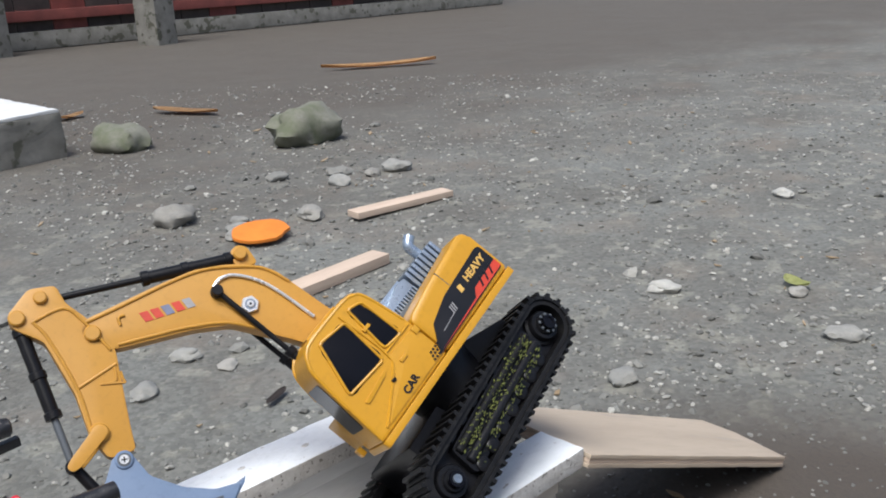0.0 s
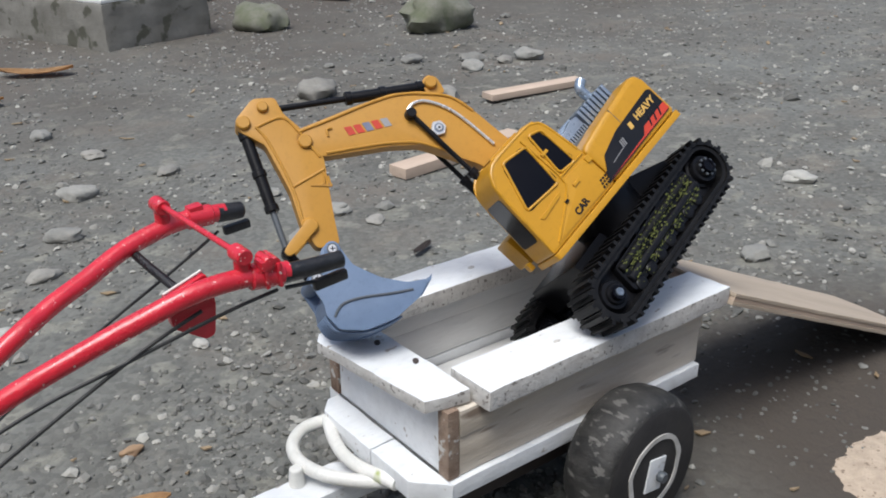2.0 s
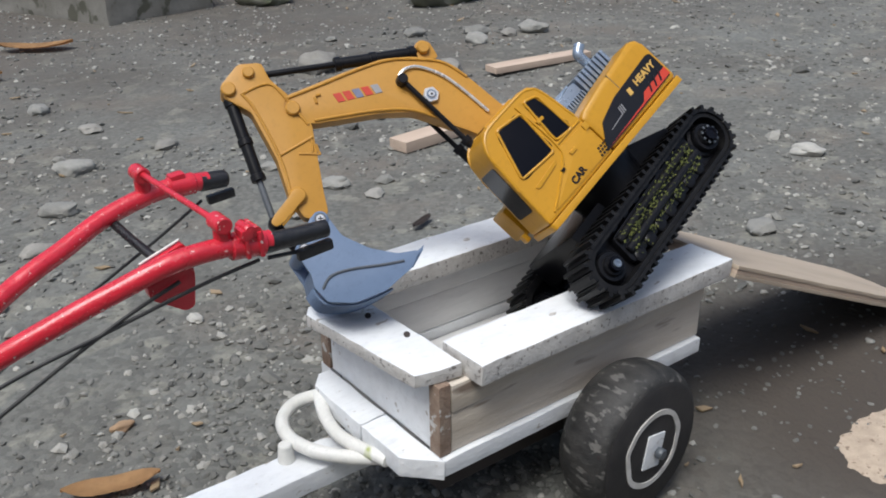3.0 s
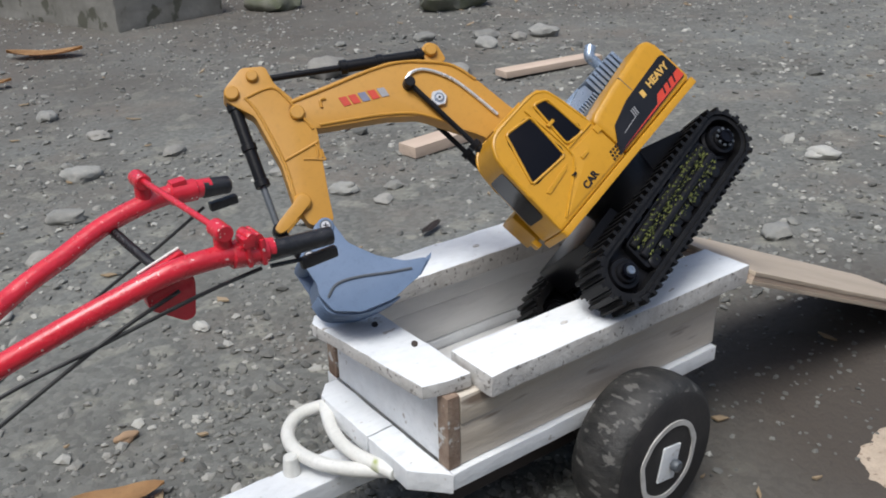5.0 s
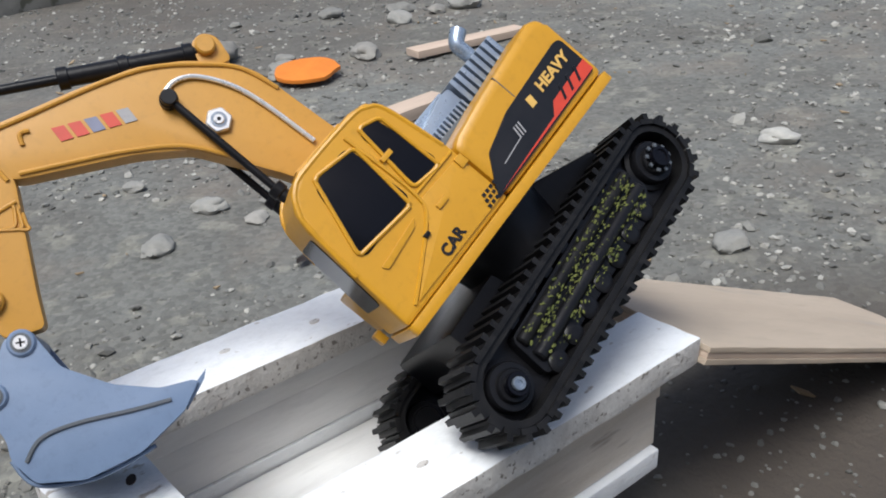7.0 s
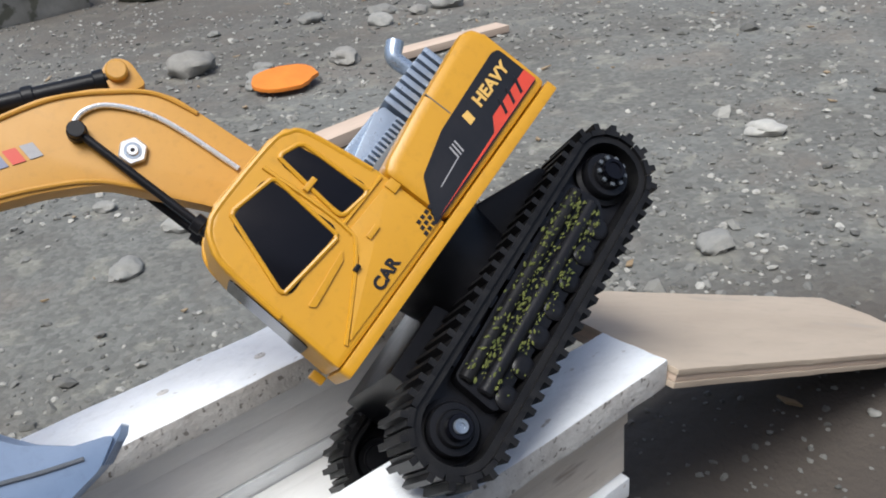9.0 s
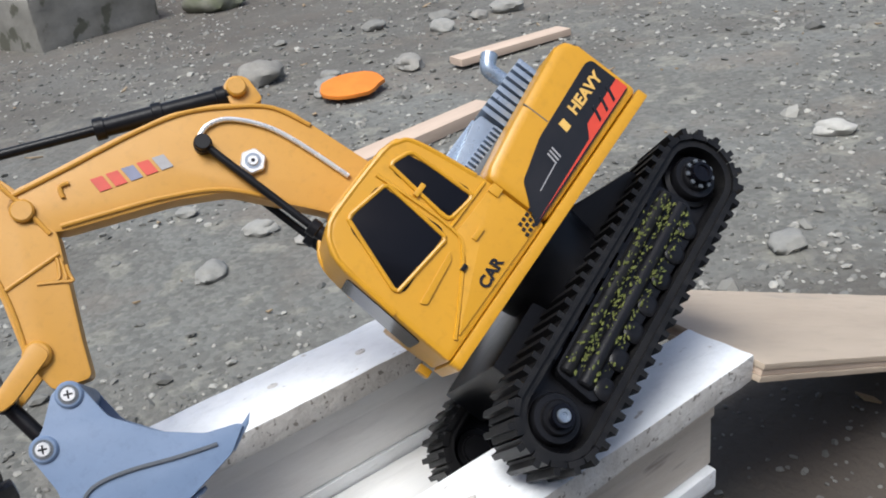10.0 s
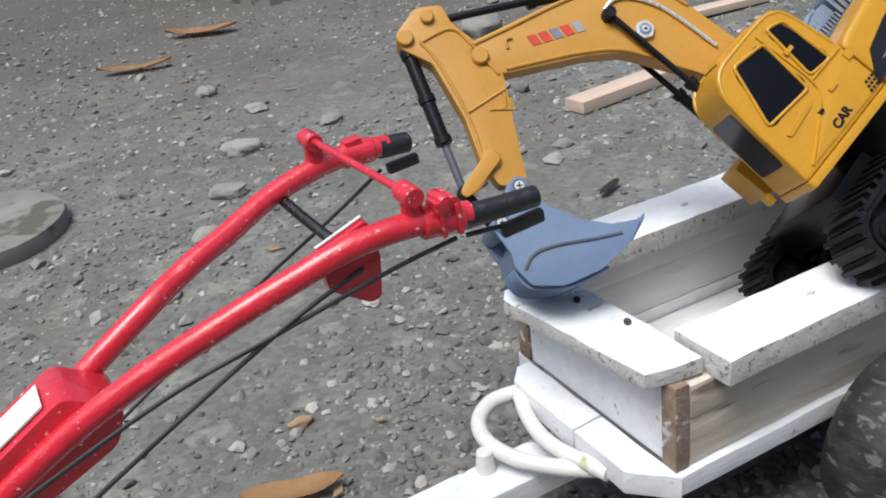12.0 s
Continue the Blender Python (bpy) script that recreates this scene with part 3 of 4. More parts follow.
def trailer():
    root = empty("toy_trailer", TRAILER)
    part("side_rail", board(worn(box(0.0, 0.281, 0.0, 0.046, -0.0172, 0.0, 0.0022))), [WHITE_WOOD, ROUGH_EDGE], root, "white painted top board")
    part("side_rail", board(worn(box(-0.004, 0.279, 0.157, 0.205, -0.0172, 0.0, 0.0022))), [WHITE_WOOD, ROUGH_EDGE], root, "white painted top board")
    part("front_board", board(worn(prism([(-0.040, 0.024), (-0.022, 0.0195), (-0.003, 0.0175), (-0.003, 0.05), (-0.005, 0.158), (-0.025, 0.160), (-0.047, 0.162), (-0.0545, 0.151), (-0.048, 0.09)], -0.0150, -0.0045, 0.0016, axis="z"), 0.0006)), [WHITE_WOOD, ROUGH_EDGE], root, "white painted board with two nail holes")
    for nx, ny in ((-0.011, 0.075), (-0.018, 0.118)):
        part("nail_hole", moved(rod((0, 0, -0.0065), (0, 0, -0.0037), 0.0028, seg=10), pose(nx, ny, 0, 0, 0, 60) @ Matrix.Diagonal((1.5, 0.9, 1, 1))), DARK_WOOD, root)
    for y0, y1 in ((0.014, 0.026), (0.171, 0.183)):
        wood = WASHED_WOOD if y0 < 0.1 else INNER_WOOD
        part("side_board", box(-0.0155, 0.264, y0, y1, -0.0400, -0.0176, 0.0012), wood, root, "worn whitewashed board")
        part("side_board", box(-0.0155, 0.2625, y0 + 0.0012, y1, -0.0745, -0.0406, 0.0012), wood, root, "worn whitewashed board")
        part("base_board", worn(box(-0.026, 0.261, y0 - 0.004 if y0 < 0.1 else y0, y1 if y0 < 0.1 else y1 + 0.004, -0.0895, -0.0752, 0.0014), 0.0005), WHITE_WOOD, root, "white painted base board")
    for y0 in (0.0145, 0.1705):
        part("corner_post", box(-0.0265, -0.0162, y0, y0 + 0.0125, -0.0745, -0.0155, 0.001), END_WOOD, root, "bare brown end grain")
    part("front_panel", box(-0.0245, -0.0165, 0.0280, 0.1695, -0.0745, -0.0155, 0.001), WHITE_WOOD, root)
    part("floor_board", box(-0.016, 0.260, 0.0268, 0.170, -0.0945, -0.0850, 0.001), INNER_WOOD, root)
    part("front_sill", worn(prism([(-0.0266, 0.009), (-0.0266, 0.085), (-0.050, 0.085), (-0.050, 0.034)], -0.0915, -0.0745, 0.0014, axis="z"), 0.0006), WHITE_WOOD, root)
    part("front_sill", worn(prism([(-0.0266, 0.0862), (-0.0266, 0.170), (-0.038, 0.170), (-0.050, 0.156), (-0.050, 0.0862)], -0.0915, -0.0745, 0.0014, axis="z"), 0.0006), WHITE_WOOD, root)
    part("tongue", worn(box(-0.34, -0.02, 0.094, 0.128, -0.1240, -0.1060, 0.002), 0.0006), WHITE_WOOD, root, "white painted wooden drawbar")
    part("hitch_loop", tube([(-0.046, 0.156, -0.085), (-0.067, 0.160, -0.087), (-0.084, 0.150, -0.090), (-0.090, 0.130, -0.0925), (-0.083, 0.104, -0.0940), (-0.065, 0.080, -0.0945), (-0.046, 0.062, -0.0930)], 0.0056), WHITE_TUBE, root, "bent white painted tube")
    part("hitch_brace", tube([(-0.048, 0.154, -0.083), (-0.058, 0.125, -0.0865), (-0.060, 0.095, -0.0885), (-0.048, 0.052, -0.0890)], 0.0054), WHITE_TUBE, root, "bent white painted tube")
    part("tow_pin", rod((-0.098, 0.120, -0.1065), (-0.098, 0.120, -0.090), 0.0070, 0.0055, 12, 0.001), WHITE_TUBE, root)
    for nx, ny in ((0.07, 0.186), (0.128, 0.178), (0.235, 0.184), (0.09, 0.024), (0.2, 0.028)):
        part("nail_mark", moved(rod((0, 0, -0.001), (0, 0, 0.0007), 0.0024, seg=10), pose(nx, ny, 0) @ Matrix.Diagonal((1.5, 0.8, 1, 1))), ROUGH_EDGE, root)
    # dark box added to deepen the shade under the bed
    part("underframe", box(-0.012, 0.250, 0.036, 0.160, -0.126, -0.0950, 0.002), DARK_WOOD, root, "dark block filling the shade under the bed")
    part("axle", rod((0.137, -0.02, -0.109), (0.140, 0.215, -0.109), 0.005), BLACK, root)
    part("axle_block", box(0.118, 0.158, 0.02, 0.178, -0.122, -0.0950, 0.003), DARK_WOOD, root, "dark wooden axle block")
    return tagged(root, "homemade white wooden toy trailer on rubber wheels", "trailer")


def ring(r0, r1, y0, y1, seg=40, wave=0.0):
    bm = bmesh.new()
    rows = []
    for r, y in ((r0, y0), (r1, y0), (r1, y1), (r0, y1)):
        rows.append([bm.verts.new((r * (1 + wave * noise.noise((math.cos(2 * math.pi * k / seg) * 2, math.sin(2 * math.pi * k / seg) * 2, r * 50))) * math.cos(2 * math.pi * k / seg), y, r * math.sin(2 * math.pi * k / seg))) for k in range(seg)])
    for a in range(4):
        for k in range(seg):
            bm.faces.new((rows[a][k], rows[a][(k + 1) % seg], rows[(a + 1) % 4][(k + 1) % seg], rows[(a + 1) % 4][k]))
    return bm


def lathe(profile, seg=48):
    """A profile of (radius, y) turned round the y axis."""
    bm = bmesh.new()
    rows = [[bm.verts.new((r * math.cos(2 * math.pi * k / seg), y, r * math.sin(2 * math.pi * k / seg))) for k in range(seg)] for r, y in profile]
    for a, b in zip(rows, rows[1:]):
        for k in range(seg):
            bm.faces.new((a[k], a[(k + 1) % seg], b[(k + 1) % seg], b[k]))
    bm.faces.new(rows[0])
    bm.faces.new(rows[-1][::-1])
    return bm


def trailer_wheel(parent, m):
    """Outer face towards -y."""
    R = 0.0640
    root = part("wheel", lathe([(0.016, 0.029), (0.047, 0.029), (0.057, 0.0265), (0.062, 0.018), (R, 0.007), (R, -0.006), (0.0625, -0.0125), (0.0595, -0.0172), (0.054, -0.0196), (0.016, -0.0196)]), TYRE, parent, "scuffed black rubber wheel", m)
    part("tyre_face", lathe([(0.0, -0.0192), (0.0565, -0.0192), (0.0535, -0.0210), (0.0, -0.0210)]), TYRE_FACE, root, "dark smooth tyre side")
    part("painted_ring", ring(0.0300, 0.0345, -0.0210, -0.0220, 44, 0.10), RING_PAINT, root, "hand painted white ring")
    part("hub_plate", moved(box(-0.0105, 0.0105, -0.0226, -0.0210, -0.0165, 0.0135, 0.0006), pose(0, 0, 0, 0, 12, 0)), WHITE_WOOD, root, "small white metal plate")
    part("bolt", rod((0.004, -0.0224, -0.004), (0.004, -0.0290, -0.004), 0.0052, seg=6, w=0.001), GREY_DARK, root, "grey hexagonal bolt")
    return root


tr = trailer()
inv = TRAILER.inverted()
trailer_wheel(tr, inv @ pose(0.137, -0.0225, 0.0635, 0, 0, 5))
trailer_wheel(tr, inv @ pose(0.143, 0.222, 0.0635, 0, 0, 180))


def loading_ramp():
    """A board from the tail of the trailer down to the earth, its lower end sawn askew."""
    top, low = Vector((0.284, 0.0, 0.1645)), Vector((0.632, -0.006, 0.0125))
    d = (low - top).normalized()
    side = Vector((0, 0, 1)).cross(d).normalized()
    up = d.cross(side)
    m = Matrix.Translation(top) @ Matrix((d, side, up)).transposed().to_4x4()
    n = (low - top).length
    root = empty("loading_ramp", m)

    def layer(name, inset, z0, z1, material, label=""):
        q = inset
        return part(name, worn(prism([(q, q), (n - q, q), (n + 0.062 - q, 0.128 - q), (q, 0.136 - q)], z0, z1, 0.0006, axis="z"), 0.0004), material, root, label)

    layer("top_ply", 0.0, -0.0038, 0.0, PLY)
    layer("core_ply", 0.0008, -0.0080, -0.0039, LATH, "darker middle layer")
    layer("bottom_ply", 0.0, -0.0118, -0.0081, PLY)
    return tagged(root, "bare plywood board leaning on the trailer tail", "ramp")


loading_ramp()

# ---- two-wheel tractor handlebars ----
def handlebars():
    root = empty("hand_tractor", pose(-0.55, 0.11, 0, 0, 0, 0))
    still = pose(0.55, -0.11, 0)
    off = still @ Matrix(((0.87877, -0.03307, -0.05984, 0.01393), (0.00182, 0.8707, -0.005, -0.00577), (0.07795, 0.0288, 0.88185, -0.02807), (0, 0, 0, 1)))

    def P(name, bm, material, label=""):
        return part(name, moved(bm, off), material, root, label)

    right = P("handlebar", tube([(-0.132, 0.06, 0.3685), (-0.166, 0.061, 0.375), (-0.2, 0.062, 0.3765), (-0.235, 0.066, 0.3695), (-0.273, 0.071, 0.360), (-0.33, 0.081, 0.3415), (-0.39, 0.091, 0.314), (-0.54, 0.105, 0.235)], 0.0072, 18), RED, "glossy red painted tube")
    left = P("handlebar", tube([(-0.12, 0.186, 0.3695), (-0.146, 0.186, 0.3735), (-0.173, 0.185, 0.373), (-0.207, 0.18, 0.3685), (-0.242, 0.168, 0.361), (-0.276, 0.156, 0.3545), (-0.335, 0.137, 0.335), (-0.54, 0.12, 0.235)], 0.0072, 18), RED, "glossy red painted tube")
    part("grip", moved(tube([(-0.142, 0.06, 0.3675), (-0.128, 0.06, 0.3662), (-0.110, 0.06, 0.3640), (-0.0885, 0.06, 0.3617)], (0.0072, 0.0064), 18), off), GRIP, right, "black taped grip")
    part("grip", moved(rod((-0.128, 0.186, 0.3705), (-0.104, 0.186, 0.3665), 0.0076, 0.0068, 18, 0.0015), off), GRIP, left, "black taped grip")
    part("brake_lever", moved(rod((-0.135, 0.061, 0.3555), (-0.112, 0.06, 0.352), 0.0016, seg=8), off), GRIP, right)
    part("lever_tip", moved(box(-0.114, -0.086, 0.056, 0.062, 0.3455, 0.3535, 0.002), off), GRIP, right)
    part("lever_tip", moved(box(-0.123, -0.1, 0.184, 0.19, 0.3495, 0.3565, 0.0015), off), GRIP, left)
    for bar, y, x in ((right, 0.0625, -0.164), (left, 0.1855, -0.171)):
        part("pivot_post", moved(rod((x, y, 0.374), (x + 0.001, y, 0.3915), 0.0062, 0.0058, 14, 0.001), off), RED, bar)
        part("pivot_boss", moved(rod((x, y - 0.009, 0.3925), (x, y + 0.007, 0.3925), 0.0062, seg=14, w=0.001), off), RED, bar)
    part("clamp", moved(merge(rod((-0.161, 0.061, 0.3735), (-0.136, 0.06, 0.3685), 0.0092, 0.0086, 16, 0.0012), box(-0.1535, -0.1505, 0.0505, 0.066, 0.365, 0.3835, 0.001), box(-0.1435, -0.1405, 0.0505, 0.066, 0.363, 0.3815, 0.001), rod((-0.1485, 0.0505, 0.3845), (-0.1485, 0.0655, 0.3845), 0.0042, seg=12, w=0.0008), box(-0.157, -0.138, 0.053, 0.068, 0.3715, 0.3805, 0.003), box(-0.155, -0.1465, 0.05, 0.062, 0.379, 0.3865, 0.002), rod((-0.143, 0.052, 0.382), (-0.143, 0.069, 0.382), 0.0035, seg=10)), off), RED, right, "lumpy red painted clamp")
    part("clamp", moved(merge(rod((-0.152, 0.186, 0.3735), (-0.131, 0.186, 0.3713), 0.0086, seg=16, w=0.001), box(-0.15, -0.138, 0.181, 0.191, 0.378, 0.3835, 0.002)), off), RED, left, "lumpy red painted clamp")
    part("cross_rod", moved(rod((-0.171, 0.1855, 0.3935), (-0.164, 0.064, 0.3925), 0.0024, seg=10), off), RED, right, "thin red painted rod")
    part("bracket", moved(prism(rounded([(-0.218, 0.376), (-0.187, 0.384), (-0.184, 0.36), (-0.189, 0.336), (-0.196, 0.335), (-0.208, 0.345), (-0.217, 0.352)], 0.004), 0.0695, 0.078, 0.001), off), RED, right, "red painted plate")
    # thin white rod stands for the highlight along the plate's top edge
    part("bracket_rim", moved(rod((-0.2175, 0.074, 0.3775), (-0.1885, 0.074, 0.385), 0.0009, seg=8), off), WHITE_TUBE, right, "pale highlight line along the plate edge")
    part("tie_bar", moved(tube([(-0.2, 0.178, 0.3635), (-0.196, 0.155, 0.357), (-0.19, 0.125, 0.349)], 0.0036, 10), off), GRIP, left, "dark metal tie bar")
    P("junction_box", prism(rounded([(-0.335, 0.325), (-0.362, 0.345), (-0.43, 0.312), (-0.43, 0.275), (-0.345, 0.305)], 0.006), 0.092, 0.132, 0.002), RED, "red painted metal housing")
    P("label_plate", prism([(-0.372, 0.3412), (-0.424, 0.3162), (-0.424, 0.3175), (-0.372, 0.3425)], 0.098, 0.122), WHITE_TUBE, "white label plate")
    P("cable", tube([(-0.142, 0.06, 0.357), (-0.185, 0.059, 0.3555), (-0.255, 0.06, 0.347), (-0.321, 0.064, 0.336), (-0.42, 0.08, 0.30)], 0.0014, 8), CABLE, "black control cable")
    P("cable", tube([(-0.198, 0.062, 0.362), (-0.255, 0.06, 0.347), (-0.356, 0.064, 0.304), (-0.45, 0.08, 0.25)], 0.0014, 8), CABLE, "black control cable")
    P("cable", tube([(-0.128, 0.186, 0.355), (-0.17, 0.184, 0.337), (-0.263, 0.18, 0.300), (-0.42, 0.14, 0.25)], 0.0013, 8), CABLE, "black control cable")
    part("gearbox", moved(box(-0.57, -0.45, 0.05, 0.14, 0.0, 0.165, 0.012), still), RED, root, "red painted gearbox housing")
    return tagged(root, "red hand tractor handlebars with black grips", "hand tractor")


handlebars()

# ---- toy excavator ----
def track(parent, y0, y1):
    """One rubber crawler track with pads, end wheels and a frame."""
    xa, xb, zc, R = 0.007, 0.182, -0.0535, 0.0222
    ym = (y0 + y1) / 2
    band = []
    n_arc = 12
    for k in range(n_arc + 1):
        a = math.pi / 2 + math.pi * k / n_arc
        band.append((xa + R * math.cos(a), zc + R * math.sin(a)))
    for k in range(n_arc + 1):
        a = -math.pi / 2 + math.pi * k / n_arc
        band.append((xb + R * math.cos(a), zc + R * math.sin(a)))
    bm = bmesh.new()
    inner = []
    for x, z in band:
        cx = min(max(x, xa), xb)
        s = (R - 0.004) / R
        inner.append((cx + (x - cx) * s, zc + (z - zc) * s))
    loops = [[bm.verts.new((x, y, z)) for x, z in pr] for pr, y in ((band, y0 + 0.002), (band, y1 - 0.002), (inner, y1 - 0.002), (inner, y0 + 0.002))]
    for a in range(4):
        b = (a + 1) % 4
        for k in range(len(band)):
            j = (k + 1) % len(band)
            bm.faces.new((loops[a][k], loops[a][j], loops[b][j], loops[b][k]))
    root = part("track", bm, RUBBER, parent, "black rubber crawler track")
    part("web_plate", prism(inner[::2], ym - 0.004, ym + 0.004), BLACK, root)
    # pads
    pad = merge(box(-0.0045, 0.0045, -(y1 - y0) / 2, (y1 - y0) / 2, 0.0, 0.0032, 0.0), box(-0.0010, 0.0024, -(y1 - y0) / 2 + 0.0003, (y1 - y0) / 2 - 0.0003, 0.0032, 0.0072, 0.0))
    pad_me = mesh_of("pad", pad, RUBBER)
    straight, arc = xb - xa, math.pi * R
    total = 2 * straight + 2 * arc
    n = 54
    for k in range(n):
        s = total * k / n
        if s < straight:
            p, a = (xa + s, zc + R), 90
        elif s < straight + arc:
            f = 90 - 180 * (s - straight) / arc
            p, a = (xb + R * math.cos(radians(f)), zc + R * math.sin(radians(f))), f
        elif s < 2 * straight + arc:
            p, a = (xb - (s - straight - arc), zc - R), -90
        else:
            f = -90 - 180 * (s - 2 * straight - arc) / arc
            p, a = (xa + R * math.cos(radians(f)), zc + R * math.sin(radians(f))), f
        ob = new("pad", pad_me)
        ob.parent = root
        ob.matrix_basis = pose(p[0], ym, p[1], 0, 90 - a, 0)
    for x, nm in ((xa, "drive_wheel"), (xb, "idler_wheel")):
        near = y0 if y0 < 0.05 else y1
        sgn = 1 if y0 < 0.05 else -1
        w = part(nm, moved(lathe([(0.004, 0), (0.0085, 0), (0.0095, 0.0012), (0.0095, 0.003), (0.0128, 0.0032), (0.0138, 0.005), (0.0138, 0.009), (0.0165, 0.010), (0.0165, 0.026), (0.004, 0.026)], 28), pose(x, near + sgn * 0.002 if sgn > 0 else near - 0.028, zc)), BLACK, root)
        part("hub_cap", moved(lathe([(0.002, 0.001), (0.0042, 0.001), (0.0044, 0), (0.0062, 0), (0.0066, 0.001), (0.0066, 0.008), (0.002, 0.008)], 20), pose(x, near - sgn * 0.003 if sgn > 0 else near - 0.005, zc)), GLASS_DARK, w)
        if sgn > 0 and nm == "idler_wheel":
            for k in range(9):
                part("lug", moved(box(-0.0012, 0.0012, 0, 0.0014, 0.0070, 0.0092, 0.0004), pose(x, near - 0.0004, zc, 0, 40 * k, 0)), GREY_DARK, w)
        if sgn > 0 and nm == "drive_wheel":
            part("screw", moved(lathe([(0.0, 0.0009), (0.0016, 0.0009), (0.0018, 0.0002), (0.0034, 0.0), (0.0038, 0.0006), (0.0038, 0.002), (0.0, 0.002)], 18), pose(x, near - 0.0042, zc)), STEEL, w)
    yo = y0 + 0.0035 if y0 < 0.05 else y0 + 0.006
    fr = part("track_frame", prism(rounded([(0.026, -0.068), (0.028, -0.040), (0.162, -0.036), (0.166, -0.058), (0.150, -0.070)], 0.005), yo + 0.003, yo + 0.026, 0.0015), BLACK, root, "glossy black side frame")
    part("frame_tube", rod((0.03, yo + 0.003, -0.0455), (0.160, yo + 0.003, -0.0435), 0.0042, seg=14, w=0.001), RUBBER, fr)
    part("frame_tube", rod((0.03, yo + 0.003, -0.0575), (0.160, yo + 0.003, -0.0545), 0.0046, seg=14, w=0.001), BLACK, fr)
    for i in range(7):
        x = 0.032 + 0.0188 * i
        part("roller", moved(lathe([(0.002, 0), (0.005, 0), (0.0065, 0.001), (0.0065, 0.02), (0.002, 0.02)], 14), pose(x + 0.004, yo + 0.001, -0.0682 + 0.0006 * i)), BLACK, fr)
        part("upper_lug", box(x, x + 0.008, yo + 0.001, yo + 0.006, -0.0375, -0.0335, 0.001), BLACK, fr)
    return root, fr, yo


def mud_flecks(parent, y):
    rnd = random.Random(3)
    bms = []
    for i in range(520):
        t = rnd.random() ** 0.8
        x = 0.032 + 0.124 * t
        z = rnd.choice((-0.0455, -0.051, -0.0565, -0.063)) + 0.004 * t + rnd.gauss(0, 0.0024)
        bm = stone_mesh(300 + i % 20, 1, 0.8, 0.7)
        s = 0.0007 + 0.0017 * rnd.random() ** 2
        bm.transform(pose(x, y + 0.0012 * rnd.random(), z, 0, rnd.uniform(-40, 40), 0) @ Matrix.Diagonal((s * 1.7, s * 0.6, s, 1)))
        bms.append(bm)
    ob = part("mud", merge(*bms), MUD, parent, "yellow-green flecks of dried mud and grass")
    ob["kind"] = "stuff"


def cylinder(parent, name, a, b, y, r, share, label, rod_mat):
    """A hydraulic ram from a (barrel end) to b."""
    A, B = Vector((a[0], y, a[1])), Vector((b[0], y, b[1]))
    C = A + (B - A) * share
    d = (B - A).normalized()
    root = part(name, rod(A, C, r, seg=16, w=0.0006), BLACK, parent, label)
    for f in (0.08, 0.55, 0.97):
        p = A + (C - A) * f
        part("collar", rod(p - d * 0.003, p + d * 0.003, r * 1.22, seg=16, w=0.0005), BLACK, root)
    part("ram_rod", rod(C, B, r * 0.55, seg=12), rod_mat, root)
    part("eye", rod((B.x, y - 0.0045, B.z), (B.x, y + 0.0045, B.z), r * 1.1, seg=14, w=0.0005), BLACK, root)
    return root


